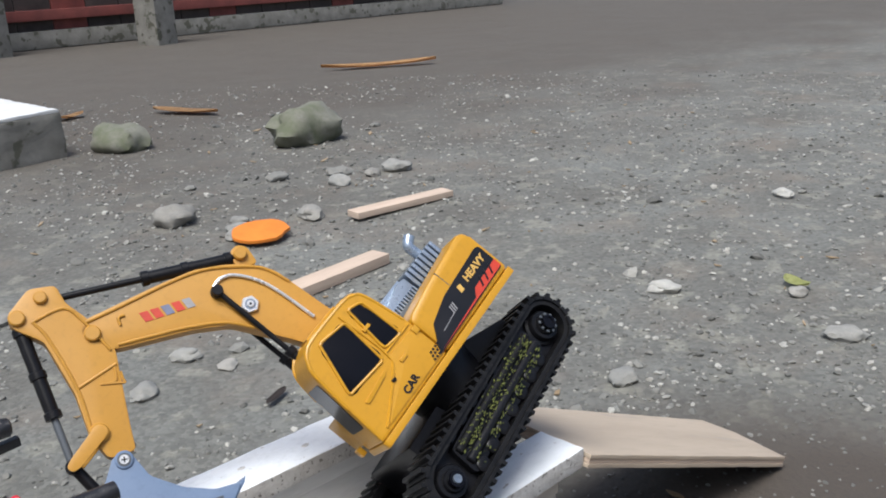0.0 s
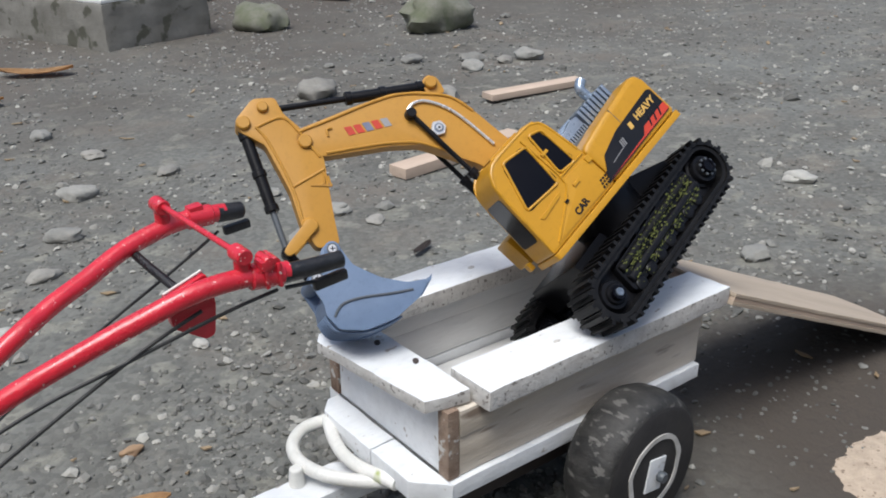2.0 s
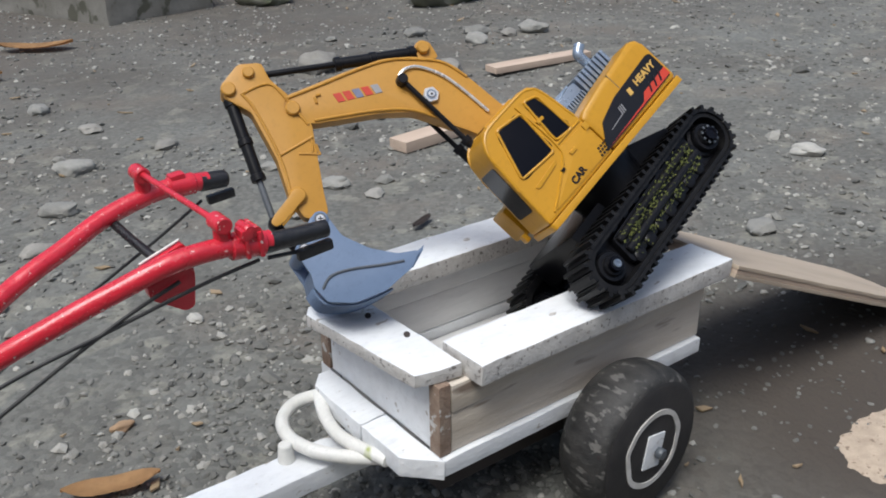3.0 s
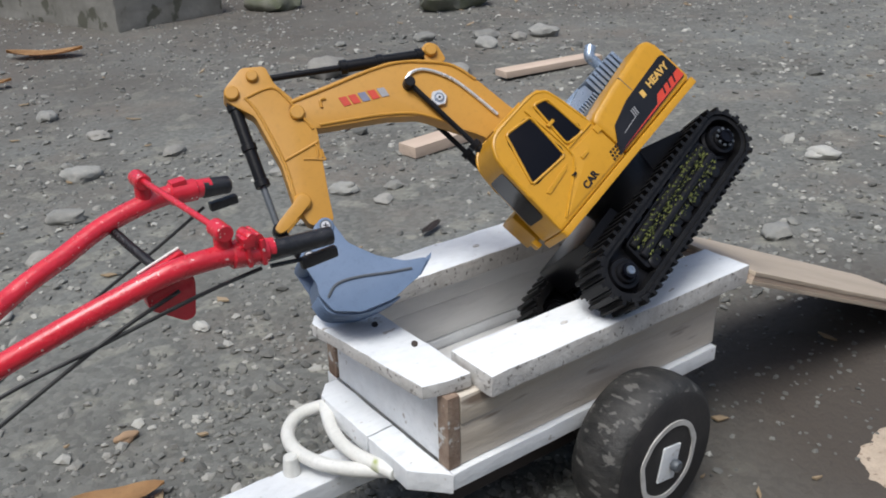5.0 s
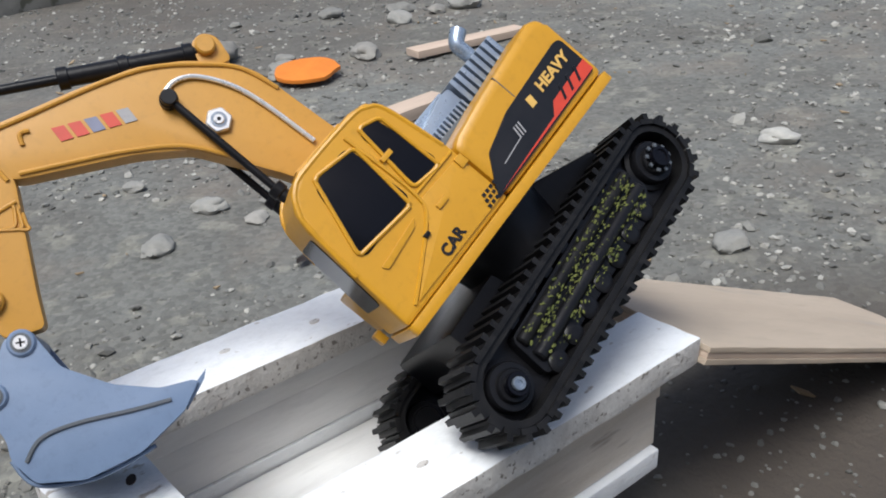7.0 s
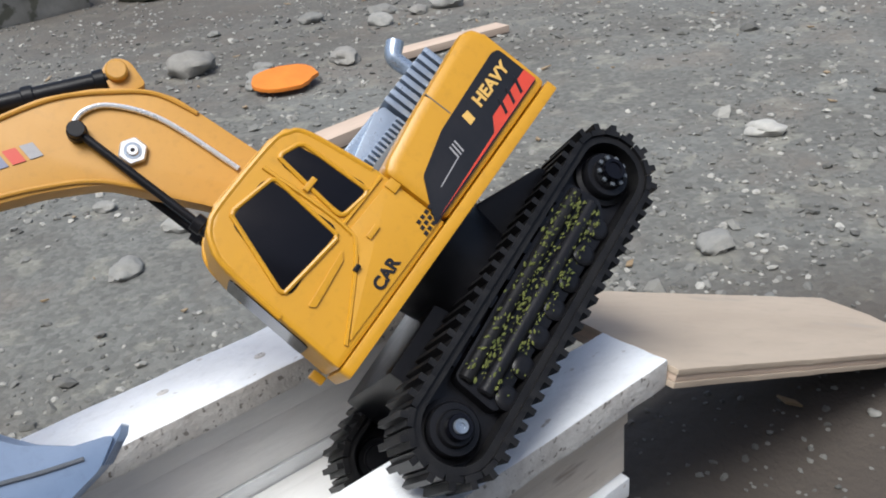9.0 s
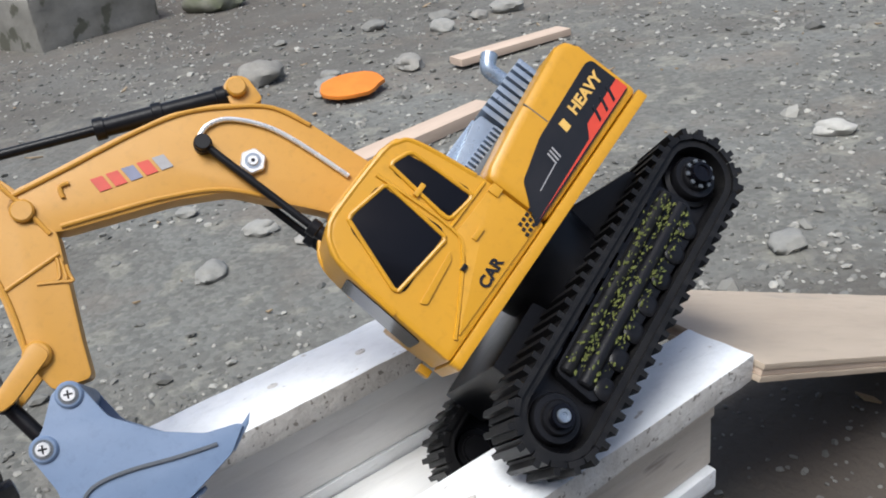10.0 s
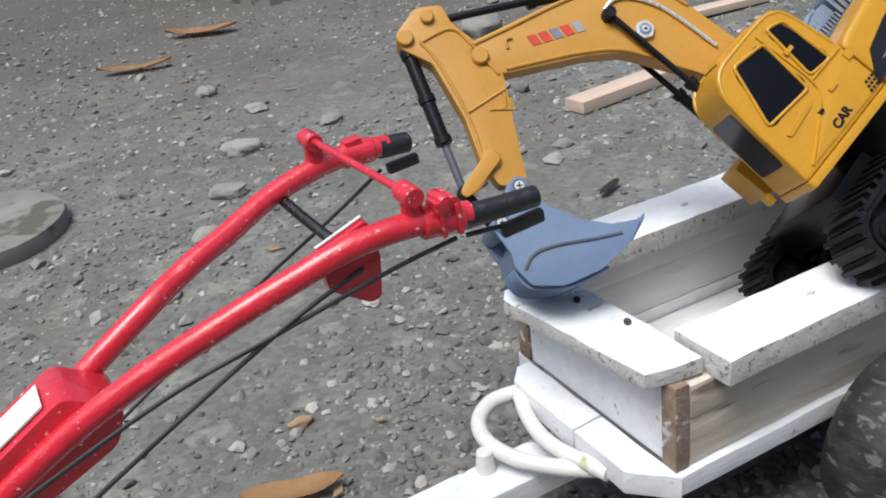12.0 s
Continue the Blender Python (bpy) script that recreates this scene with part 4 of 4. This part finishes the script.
def excavator():
    root = empty("toy_excavator")
    # undercarriage
    slew = Matrix.Translation((0.0117, -0.009, -0.058)) @ Matrix.Rotation(radians(9.0), 4, "Z") @ Matrix.Translation((-0.007, 0.0115, 0.0535))
    near, fr, yo = track(root, -0.008, 0.029)
    mud_flecks(fr, yo - 0.0012)
    far, _, _ = track(root, 0.112, 0.149)
    near.matrix_basis = far.matrix_basis = slew
    part("chassis", merge(box(0.03, 0.15, 0.031, 0.11, -0.056, -0.026, 0.004), box(0.02, 0.15, 0.026, 0.114, -0.046, -0.016, 0.003)), BLACK, root, "black undercarriage frame", slew)
    part("turntable", rod((0.093, 0.058, -0.034), (0.093, 0.058, -0.0045), 0.034, 0.038, 36, 0.001), BLACK, root)
    part("rear_step", prism([(0.118, -0.03), (0.166, -0.03), (0.164, -0.024), (0.124, -0.008), (0.118, -0.008)], 0.034, 0.085, 0.002), BLACK, root)
    # revolving house
    deck = part("deck", prism(rounded([(0.0, 0.0), (0.192, 0.0), (0.192, 0.11), (0.03, 0.11), (0.03, 0.052), (0.0, 0.0465)], 0.004), -0.0035, 0.0028, 0.001, axis="z"), YELLOW, root, "yellow platform")
    part("far_front_fender", box(0.012, 0.055, 0.078, 0.109, 0.003, 0.035, 0.003), YELLOW, root)
    cabp = [(0.0006, 0.003), (0.002, 0.02), (0.0062, 0.0725), (0.0095, 0.084), (0.0165, 0.0925), (0.028, 0.097), (0.070, 0.097), (0.080, 0.0945), (0.0865, 0.087), (0.0925, 0.046), (0.0925, 0.003)]
    cab = part("cab", prism(cabp, 0.0015, 0.0455, 0.0042, 4), YELLOW, root, "glossy yellow operator's cab")
    w1 = rounded([(0.0138, 0.0425), (0.0558, 0.0435), (0.0545, 0.0865), (0.0265, 0.0862)], 0.0055)
    w2 = rounded([(0.0630, 0.0435), (0.0825, 0.0452), (0.0765, 0.0855), (0.0640, 0.0862)], 0.0045)
    for pr, nm in ((w1, "side_window"), (w2, "rear_side_window")):
        big = rounded([(x + (0.0022 if x > sum(a for a, _ in pr) / len(pr) else -0.0022), z + (0.0022 if z > 0.065 else -0.0022)) for x, z in pr[::5]], 0.004)
        ridge = [(x, 0.0012, z) for x, z in big]
        wf = part("window_frame", tube(ridge + [ridge[0]], 0.0013, 8, 2), YELLOW, cab)
        part(nm, prism(pr, 0.0009, 0.003, 0.0002), GLASS_DARK, wf, "black tinted pane")
    # front pane follows the leaning front of the cab
    for nm, q in (("front_window", [(0.0075, 0.021), (0.0405, 0.021), (0.0405, 0.070), (0.0075, 0.070)]),):
        pr = rounded(q, 0.004)
        bm = bmesh.new()
        lo = [bm.verts.new((0.002 + (z - 0.02) * 0.08 - 0.0006, y, z)) for y, z in pr]
        hi = [bm.verts.new((0.006 + (z - 0.02) * 0.08, y, z)) for y, z in pr]
        bm.faces.new(lo), bm.faces.new(hi[::-1])
        for i in range(len(lo)):
            j = (i + 1) % len(lo)
            bm.faces.new((lo[i], hi[i], hi[j], lo[j]))
        part(nm, bm, GLASS_DARK, cab, "black tinted windscreen")
    part("roof_hatch", prism([(0.0075, 0.0752), (0.0105, 0.0845), (0.0165, 0.0918), (0.0185, 0.0905), (0.012, 0.083), (0.0095, 0.0745)], 0.009, 0.039), GLASS_DARK, cab, "dark upper windscreen")
    part("roof_rib", box(0.03, 0.066, 0.012, 0.035, 0.0968, 0.0985, 0.0008), YELLOW, cab)
    part("door_seam", tube([(0.0575, 0.0012, 0.09), (0.0585, 0.0012, 0.043), (0.050, 0.0012, 0.029), (0.012, 0.0012, 0.0075)], 0.0012, 6), YELLOW, cab)
    part("door_seam", tube([(0.0585, 0.0012, 0.043), (0.09, 0.0012, 0.0425)], 0.0011, 6), YELLOW, cab)
    part("roof_edge", tube([(0.0045, 0.0026, 0.04), (0.0085, 0.0026, 0.074), (0.0125, 0.0026, 0.0845), (0.019, 0.0026, 0.0915), (0.03, 0.0026, 0.0945), (0.068, 0.0026, 0.0945), (0.079, 0.0026, 0.0915), (0.0855, 0.0026, 0.083), (0.0905, 0.0026, 0.048)], 0.0017, 8, 6), YELLOW, cab)
    part("roof_edge", tube([(0.0065, 0.0445, 0.06), (0.0105, 0.0445, 0.083), (0.0175, 0.0445, 0.0925), (0.029, 0.0445, 0.096), (0.068, 0.0445, 0.096), (0.08, 0.0445, 0.093)], 0.0016, 8, 6), YELLOW, cab)
    part("door_rib", prism(rounded([(0.016, 0.033), (0.048, 0.036), (0.044, 0.0325), (0.018, 0.0295)], 0.001), 0.0004, 0.002, 0.0004), YELLOW, cab)
    part("door_panel", prism(rounded([(0.014, 0.007), (0.05, 0.027), (0.058, 0.039), (0.09, 0.038), (0.09, 0.006)], 0.002), 0.0006, 0.002, 0.0005), YELLOW, cab)
    for hx, hz in ((0.0605, 0.066), (0.0605, 0.028)):
        part("hinge", box(hx, hx + 0.008, -0.0008, 0.002, hz, hz + 0.003, 0.0005), YELLOW, cab)
    part("door_handle", box(0.043, 0.047, -0.0012, 0.002, 0.024, 0.0265, 0.0006), BLACK, cab, "small black handle")
    part("latch", box(0.087, 0.0925, -0.0006, 0.002, 0.032, 0.0385, 0.0005), YELLOW, cab)
    letters("lettering", "CAR", 0.0088, 0.0003, DECAL, cab, pose(0.0515, 0.0003, 0.0120, 90, -4, 0), "black lettering CAR")
    part("mirror_bracket", box(-0.004, 0.001, 0.05, 0.058, 0.002, 0.01, 0.001), YELLOW, root)
    # engine hood
    hp = [(0.0930, 0.003), (0.0930, 0.042), (0.1, 0.045), (0.13, 0.0495), (0.182, 0.0550), (0.1885, 0.0525), (0.1912, 0.045), (0.1912, 0.003)]
    for y0, y1, nm in ((0.0015, 0.038, "engine_hood"), (0.079, 0.1085, "far_hood")):
        hood = part(nm, prism(hp, y0, y1, 0.0065, 4), YELLOW, root, "glossy yellow engine cover")
        if y0 < 0.01:
            part("hood_seam", prism([(0.1405, 0.034), (0.1411, 0.034), (0.1411, 0.0503), (0.1405, 0.0502)], 0.0013, 0.037), GREY_DARK, hood)
            dec = part("side_decal", prism(rounded([(0.0865, 0.0062), (0.104, 0.026), (0.13, 0.0325), (0.183, 0.036), (0.187, 0.034), (0.187, 0.0082), (0.12, 0.0066)], 0.002), 0.0004, 0.0018), DECAL, hood, "black side decal with red stripes")
            part("red_stripe", prism([(0.092, 0.0072), (0.147, 0.0098), (0.154, 0.0155), (0.187, 0.0168), (0.187, 0.009), (0.15, 0.0083)], 0.0, 0.001), DECAL_RED, dec)
            for i in range(3):
                part("slash", prism([(0.159 + 0.0075 * i, 0.0105), (0.161 + 0.0075 * i, 0.0105), (0.1655 + 0.0075 * i, 0.0185), (0.1635 + 0.0075 * i, 0.0185)], -0.0003, 0.0008), DECAL, dec)
            letters("lettering", "HEAVY", 0.0092, 0.0002, DECAL_GOLD, dec, pose(0.1675, 0.0001, 0.0262, 90, 0, 0), "gold lettering HEAVY", 0.1)
            part("badge", prism([(0.142, 0.022), (0.1465, 0.022), (0.1475, 0.028), (0.143, 0.0285)], 0.0, 0.001), DECAL_GOLD, dec)
            for i in range(3):
                part("fine_mark", prism([(0.123 + 0.0022 * i, 0.017), (0.124 + 0.0022 * i, 0.017), (0.1255 + 0.0022 * i, 0.024), (0.1245 + 0.0022 * i, 0.024)], 0.0, 0.001), DECAL_GREY, dec)
            part("fine_line", prism([(0.105, 0.0152), (0.123, 0.017), (0.123, 0.0176), (0.105, 0.0158)], 0.0, 0.001), DECAL_GREY, dec)
            for i in range(12):
                a, bq = i % 4, i // 4
                part("check", box(0.0795 + 0.0033 * a + 0.0012 * bq, 0.0815 + 0.0033 * a + 0.0012 * bq, 0.0, 0.0012, 0.0070 + 0.0031 * bq, 0.0090 + 0.0031 * bq), DECAL, dec)
    part("counterweight", prism(rounded([(0.186, 0.004), (0.194, 0.004), (0.197, 0.02), (0.194, 0.034), (0.186, 0.034)], 0.003), 0.03, 0.084, 0.002), YELLOW, root)
    eng = part("engine_block", box(0.096, 0.186, 0.0385, 0.0785, 0.003, 0.05, 0.003), GREY_DARK, root, "dark grey engine block")
    for i in range(8):
        x = 0.142 + 0.0055 * i
        part("cooling_fin", prism(rounded([(x, 0.05), (x + 0.0036, 0.05), (x + 0.0036, 0.0675), (x, 0.0675)], 0.001), 0.042, 0.07, 0.0012), SILVER, eng)
    part("valve_cover", prism(rounded([(0.098, 0.05), (0.1395, 0.05), (0.1395, 0.0655), (0.132, 0.0668), (0.101, 0.060)], 0.002), 0.0435, 0.069, 0.0025), SILVER, eng, "smooth silver engine cover")
    part("cover_ridge", box(0.099, 0.139, 0.0545, 0.058, 0.0622, 0.0682, 0.001), SILVER, eng)
    for i in range(12):
        part("cooling_fin", box(0.1 + 0.0033 * i, 0.1016 + 0.0033 * i, 0.0392, 0.0432, 0.0495, 0.0555, 0.0003), SILVER, eng)
    part("exhaust_pipe", tube([(0.176, 0.06, 0.055), (0.1745, 0.06, 0.07), (0.175, 0.06, 0.079), (0.183, 0.06, 0.084)], (0.0045, 0.0055), 12), SILVER, eng, "bent silver exhaust stack")
    # boom
    bp = rounded([(-0.066, 0.222), (-0.0665, 0.236), (-0.056, 0.24), (-0.04, 0.2335), (0.0, 0.218), (0.03, 0.2045), (0.051, 0.188), (0.066, 0.1705), (0.0735, 0.155), (0.0765, 0.107), (0.082, 0.05), (0.055, 0.042), (0.047, 0.075), (0.037, 0.104), (0.014, 0.1515), (-0.008, 0.1715), (-0.058, 0.2065)], 0.006)
    boom = part("boom", prism(bp, 0.049, 0.0645, 0.0022), YELLOW_ARM, root, "orange-yellow boom arm")
    part("edge_rib", tube([(-0.056, 0.0487, 0.237), (-0.03, 0.0487, 0.2265), (0.01, 0.0487, 0.211), (0.035, 0.0487, 0.198), (0.055, 0.0487, 0.1795), (0.068, 0.0487, 0.1625), (0.073, 0.0487, 0.14)], 0.0014, 8), YELLOW_ARM, boom)
    part("edge_rib", tube([(-0.054, 0.0487, 0.2075), (-0.03, 0.0487, 0.191), (-0.008, 0.0487, 0.175), (0.013, 0.0487, 0.155), (0.028, 0.0487, 0.127)], 0.0014, 8), YELLOW_ARM, boom)
    part("elbow_pin", rod((-0.0595, 0.0455, 0.2275), (-0.0595, 0.068, 0.2275), 0.0062, seg=18, w=0.001), YELLOW_ARM, boom)
    part("hose", tube([(0.028, 0.0478, 0.183), (0.037, 0.0475, 0.1835), (0.047, 0.0475, 0.177), (0.056, 0.0475, 0.160), (0.06, 0.0475, 0.14), (0.062, 0.0475, 0.105)], 0.0015, 8), CHROME, boom, "bright metal hydraulic pipe")
    part("nut", rod((0.0356, 0.049, 0.1516), (0.0356, 0.0455, 0.1516), 0.0078, seg=6, w=0.0008), CHROME, boom, "bright hexagonal nut")
    part("washer", rod((0.0356, 0.0457, 0.1516), (0.0356, 0.0452, 0.1516), 0.0045, seg=18), STEEL, boom)
    part("bolt", rod((0.0356, 0.0455, 0.1516), (0.0356, 0.0443, 0.1516), 0.0031, seg=12, w=0.0005), CHROME, boom)
    part("bolt_recess", rod((0.0356, 0.0445, 0.1516), (0.0356, 0.0442, 0.1516), 0.0012, seg=8), BLACK, boom)
    part("cylinder_pin", rod((0.0263, 0.0435, 0.1784), (0.0263, 0.069, 0.1784), 0.0052, seg=16, w=0.001), BLACK, boom)
    part("top_lug", prism(rounded([(0.054, 0.178), (0.061, 0.193), (0.07, 0.1935), (0.075, 0.186), (0.07, 0.17)], 0.004), 0.052, 0.0615, 0.001), YELLOW_ARM, boom)
    part("lug_pin", rod((0.0655, 0.0475, 0.186), (0.0655, 0.066, 0.186), 0.0058, seg=16, w=0.001), YELLOW_ARM, boom)
    part("small_lug", tube([(-0.0415, 0.0485, 0.2165), (-0.038, 0.0482, 0.2215), (-0.0335, 0.0485, 0.2195)], 0.0013, 8), YELLOW_ARM, boom)
    # sticker of coloured shapes
    for i, mm in enumerate((DECAL_RED, DECAL_RED, DECAL_BLUE, DECAL_RED, DECAL_GREY)):
        x, z = -0.0275 + 0.0073 * i, 0.2085 - 0.0043 * i
        part("sticker_bar", prism([(x, z - 0.0045), (x + 0.0056, z - 0.0078), (x + 0.0076, z + 0.0005), (x + 0.002, z + 0.004)], 0.0484, 0.0494), mm, boom)
    # stick
    sp = rounded([(-0.088, 0.2825), (-0.063, 0.286), (-0.0478, 0.2735), (-0.0535, 0.2585), (-0.0525, 0.2385), (-0.0575, 0.207), (-0.094, 0.161), (-0.106, 0.1445), (-0.1225, 0.1555), (-0.1185, 0.1765), (-0.1015, 0.206), (-0.086, 0.249), (-0.0925, 0.272)], 0.004)
    stick = part("stick", prism(sp, 0.049, 0.0645, 0.002), YELLOW_ARM, root, "orange-yellow dipper arm")
    part("edge_rib", tube([(-0.08, 0.0488, 0.2655), (-0.058, 0.0488, 0.2565), (-0.0565, 0.0488, 0.238), (-0.0605, 0.0488, 0.209)], 0.0013, 8), YELLOW_ARM, stick)
    part("edge_rib", tube([(-0.08, 0.0488, 0.2655), (-0.0825, 0.0488, 0.248), (-0.098, 0.0488, 0.2065), (-0.1145, 0.0488, 0.179)], 0.0013, 8), YELLOW_ARM, stick)
    part("cross_rib", tube([(-0.0965, 0.0488, 0.207), (-0.066, 0.0488, 0.199)], 0.0012, 8), YELLOW_ARM, stick)
    for i in range(3):
        part("hose_relief", tube([(-0.085 + 0.004 * i, 0.0488, 0.197 - 0.004 * i), (-0.077 + 0.002 * i, 0.0486, 0.1905 - 0.003 * i), (-0.0715, 0.0488, 0.1945 - 0.0035 * i), (-0.0685, 0.0488, 0.1985 - 0.003 * i)], 0.001, 6), YELLOW_ARM, stick)
    for x, z, r in ((-0.0625, 0.2745, 0.005), (-0.085, 0.2755, 0.006), (-0.1129, 0.1733, 0.0072)):
        part("pin", rod((x, 0.0455, z), (x, 0.068, z), r, seg=18, w=0.001), YELLOW_ARM, stick)
    # rams
    cylinder(root, "boom_ram", (0.024, 0.03), (0.0263, 0.1784), 0.0445, 0.0042, 0.5, "black hydraulic ram", BLACK)
    cylinder(root, "boom_ram", (0.024, 0.03), (0.0263, 0.1784), 0.0695, 0.0042, 0.5, "black hydraulic ram", BLACK)
    cylinder(root, "stick_ram", (0.062, 0.187), (-0.0585, 0.2705), 0.0568, 0.0052, 0.52, "black hydraulic ram", BLACK)
    cylinder(root, "bucket_ram", (-0.0869, 0.2727), (-0.1412, 0.1715), 0.0568, 0.0052, 0.66, "black hydraulic ram", GREY_DARK)
    for y0 in (0.0445, 0.0655):
        part("link", prism(rounded([(-0.1085, 0.1790), (-0.1080, 0.1680), (-0.1375, 0.1660), (-0.1450, 0.1680), (-0.1452, 0.1738), (-0.1385, 0.1758)], 0.004), y0, y0 + 0.004, 0.0008), YELLOW_ARM, root, "orange-yellow bucket link")
    part("link_rod", rod((-0.1412, 0.0568, 0.1705), (-0.1456, 0.0568, 0.1383), 0.0042, seg=12), BLACK, root)
    # bucket, turned about its upper pin
    turn = Matrix.Translation((-0.1185, 0, 0.1458)) @ Matrix.Rotation(radians(BUCKET_TURN), 4, "Y") @ Matrix.Translation((0.1185, 0, -0.1458))
    out = [(-0.1245, 0.1515), (-0.1125, 0.1495), (-0.1085, 0.1265), (-0.0925, 0.107), (-0.074, 0.0935), (-0.0585, 0.089), (-0.0562, 0.0868), (-0.0685, 0.0775), (-0.0965, 0.0702), (-0.124, 0.0725), (-0.1435, 0.083), (-0.148, 0.0985), (-0.1455, 0.1075), (-0.1485, 0.132), (-0.138, 0.137)]
    side = prism(rounded(out, 0.003), 0.034, 0.0375, 0.0008)
    side2 = prism(rounded(out, 0.003), 0.0885, 0.092, 0.0008)
    shell = rounded([(-0.0562, 0.0868), (-0.0685, 0.0775), (-0.0965, 0.0702), (-0.124, 0.0725), (-0.1435, 0.083), (-0.148, 0.0985), (-0.1445, 0.1105), (-0.136, 0.118), (-0.1335, 0.115), (-0.1415, 0.106), (-0.1442, 0.0985), (-0.14, 0.0862), (-0.123, 0.0762), (-0.0967, 0.0740), (-0.0705, 0.0812), (-0.058, 0.089)], 0.002)
    bk = part("bucket", merge(side, side2, prism(shell, 0.0372, 0.0888, 0.0)), GREY_BUCKET, root, "blue-grey plastic digging bucket", turn)
    for i in range(5):
        y = 0.036 + 0.0125 * i
        part("tooth", prism([(-0.066, 0.083), (-0.05, 0.0905), (-0.053, 0.0865), (-0.067, 0.0775)], y, y + 0.005, 0.0006), GREY_BUCKET, bk)
    for i in range(6):
        y = 0.0405 + 0.0088 * i
        part("floor_rib", tube([(-0.09, y, 0.0696), (-0.108, y, 0.0695), (-0.125, y, 0.0722), (-0.1445, y, 0.0828), (-0.1487, y, 0.0985)], 0.0012, 6), GREY_BUCKET, bk)
    part("side_rib", tube([(-0.1425, 0.0337, 0.094), (-0.132, 0.0335, 0.1005), (-0.115, 0.0335, 0.0985), (-0.09, 0.0335, 0.0905), (-0.072, 0.0337, 0.0855)], 0.0011, 6), GREY_DARK, bk)
    for x, z in ((-0.1185, 0.1458), (-0.1411, 0.1291)):
        part("pivot_boss", rod((x, 0.0322, z), (x, 0.094, z), 0.0068, seg=18, w=0.001), GREY_BUCKET, bk)
        part("washer", rod((x, 0.0317, z), (x, 0.0324, z), 0.0048, seg=18), GREY_DARK, bk, "dark recess round the screw")
        sc = part("pivot_screw", rod((x, 0.0308, z), (x, 0.0319, z), 0.0036, seg=14, w=0.0004), CHROME, bk, "bright cross-head screw")
        for k in (20, 110):
            part("slot", moved(box(-0.0021, 0.0021, -0.00012, 0.0002, -0.00045, 0.00045), pose(x, 0.0308, z, 0, k, 0)), BLACK, sc)
    return tagged(root, "yellow toy excavator tilted on the trailer rail", "toy excavator")


BUCKET_TURN = 21.0
ex = excavator()
ex.matrix_basis = Matrix.Translation((0.0976, 0.0343, 0.2389)) @ Matrix(((0.85961, 0.10114, 0.50084), (0.24104, 0.78400, -0.57205), (-0.45051, 0.61246, 0.64955))).transposed().to_4x4() @ Matrix.Diagonal((0.913, 0.913, 0.913, 1))
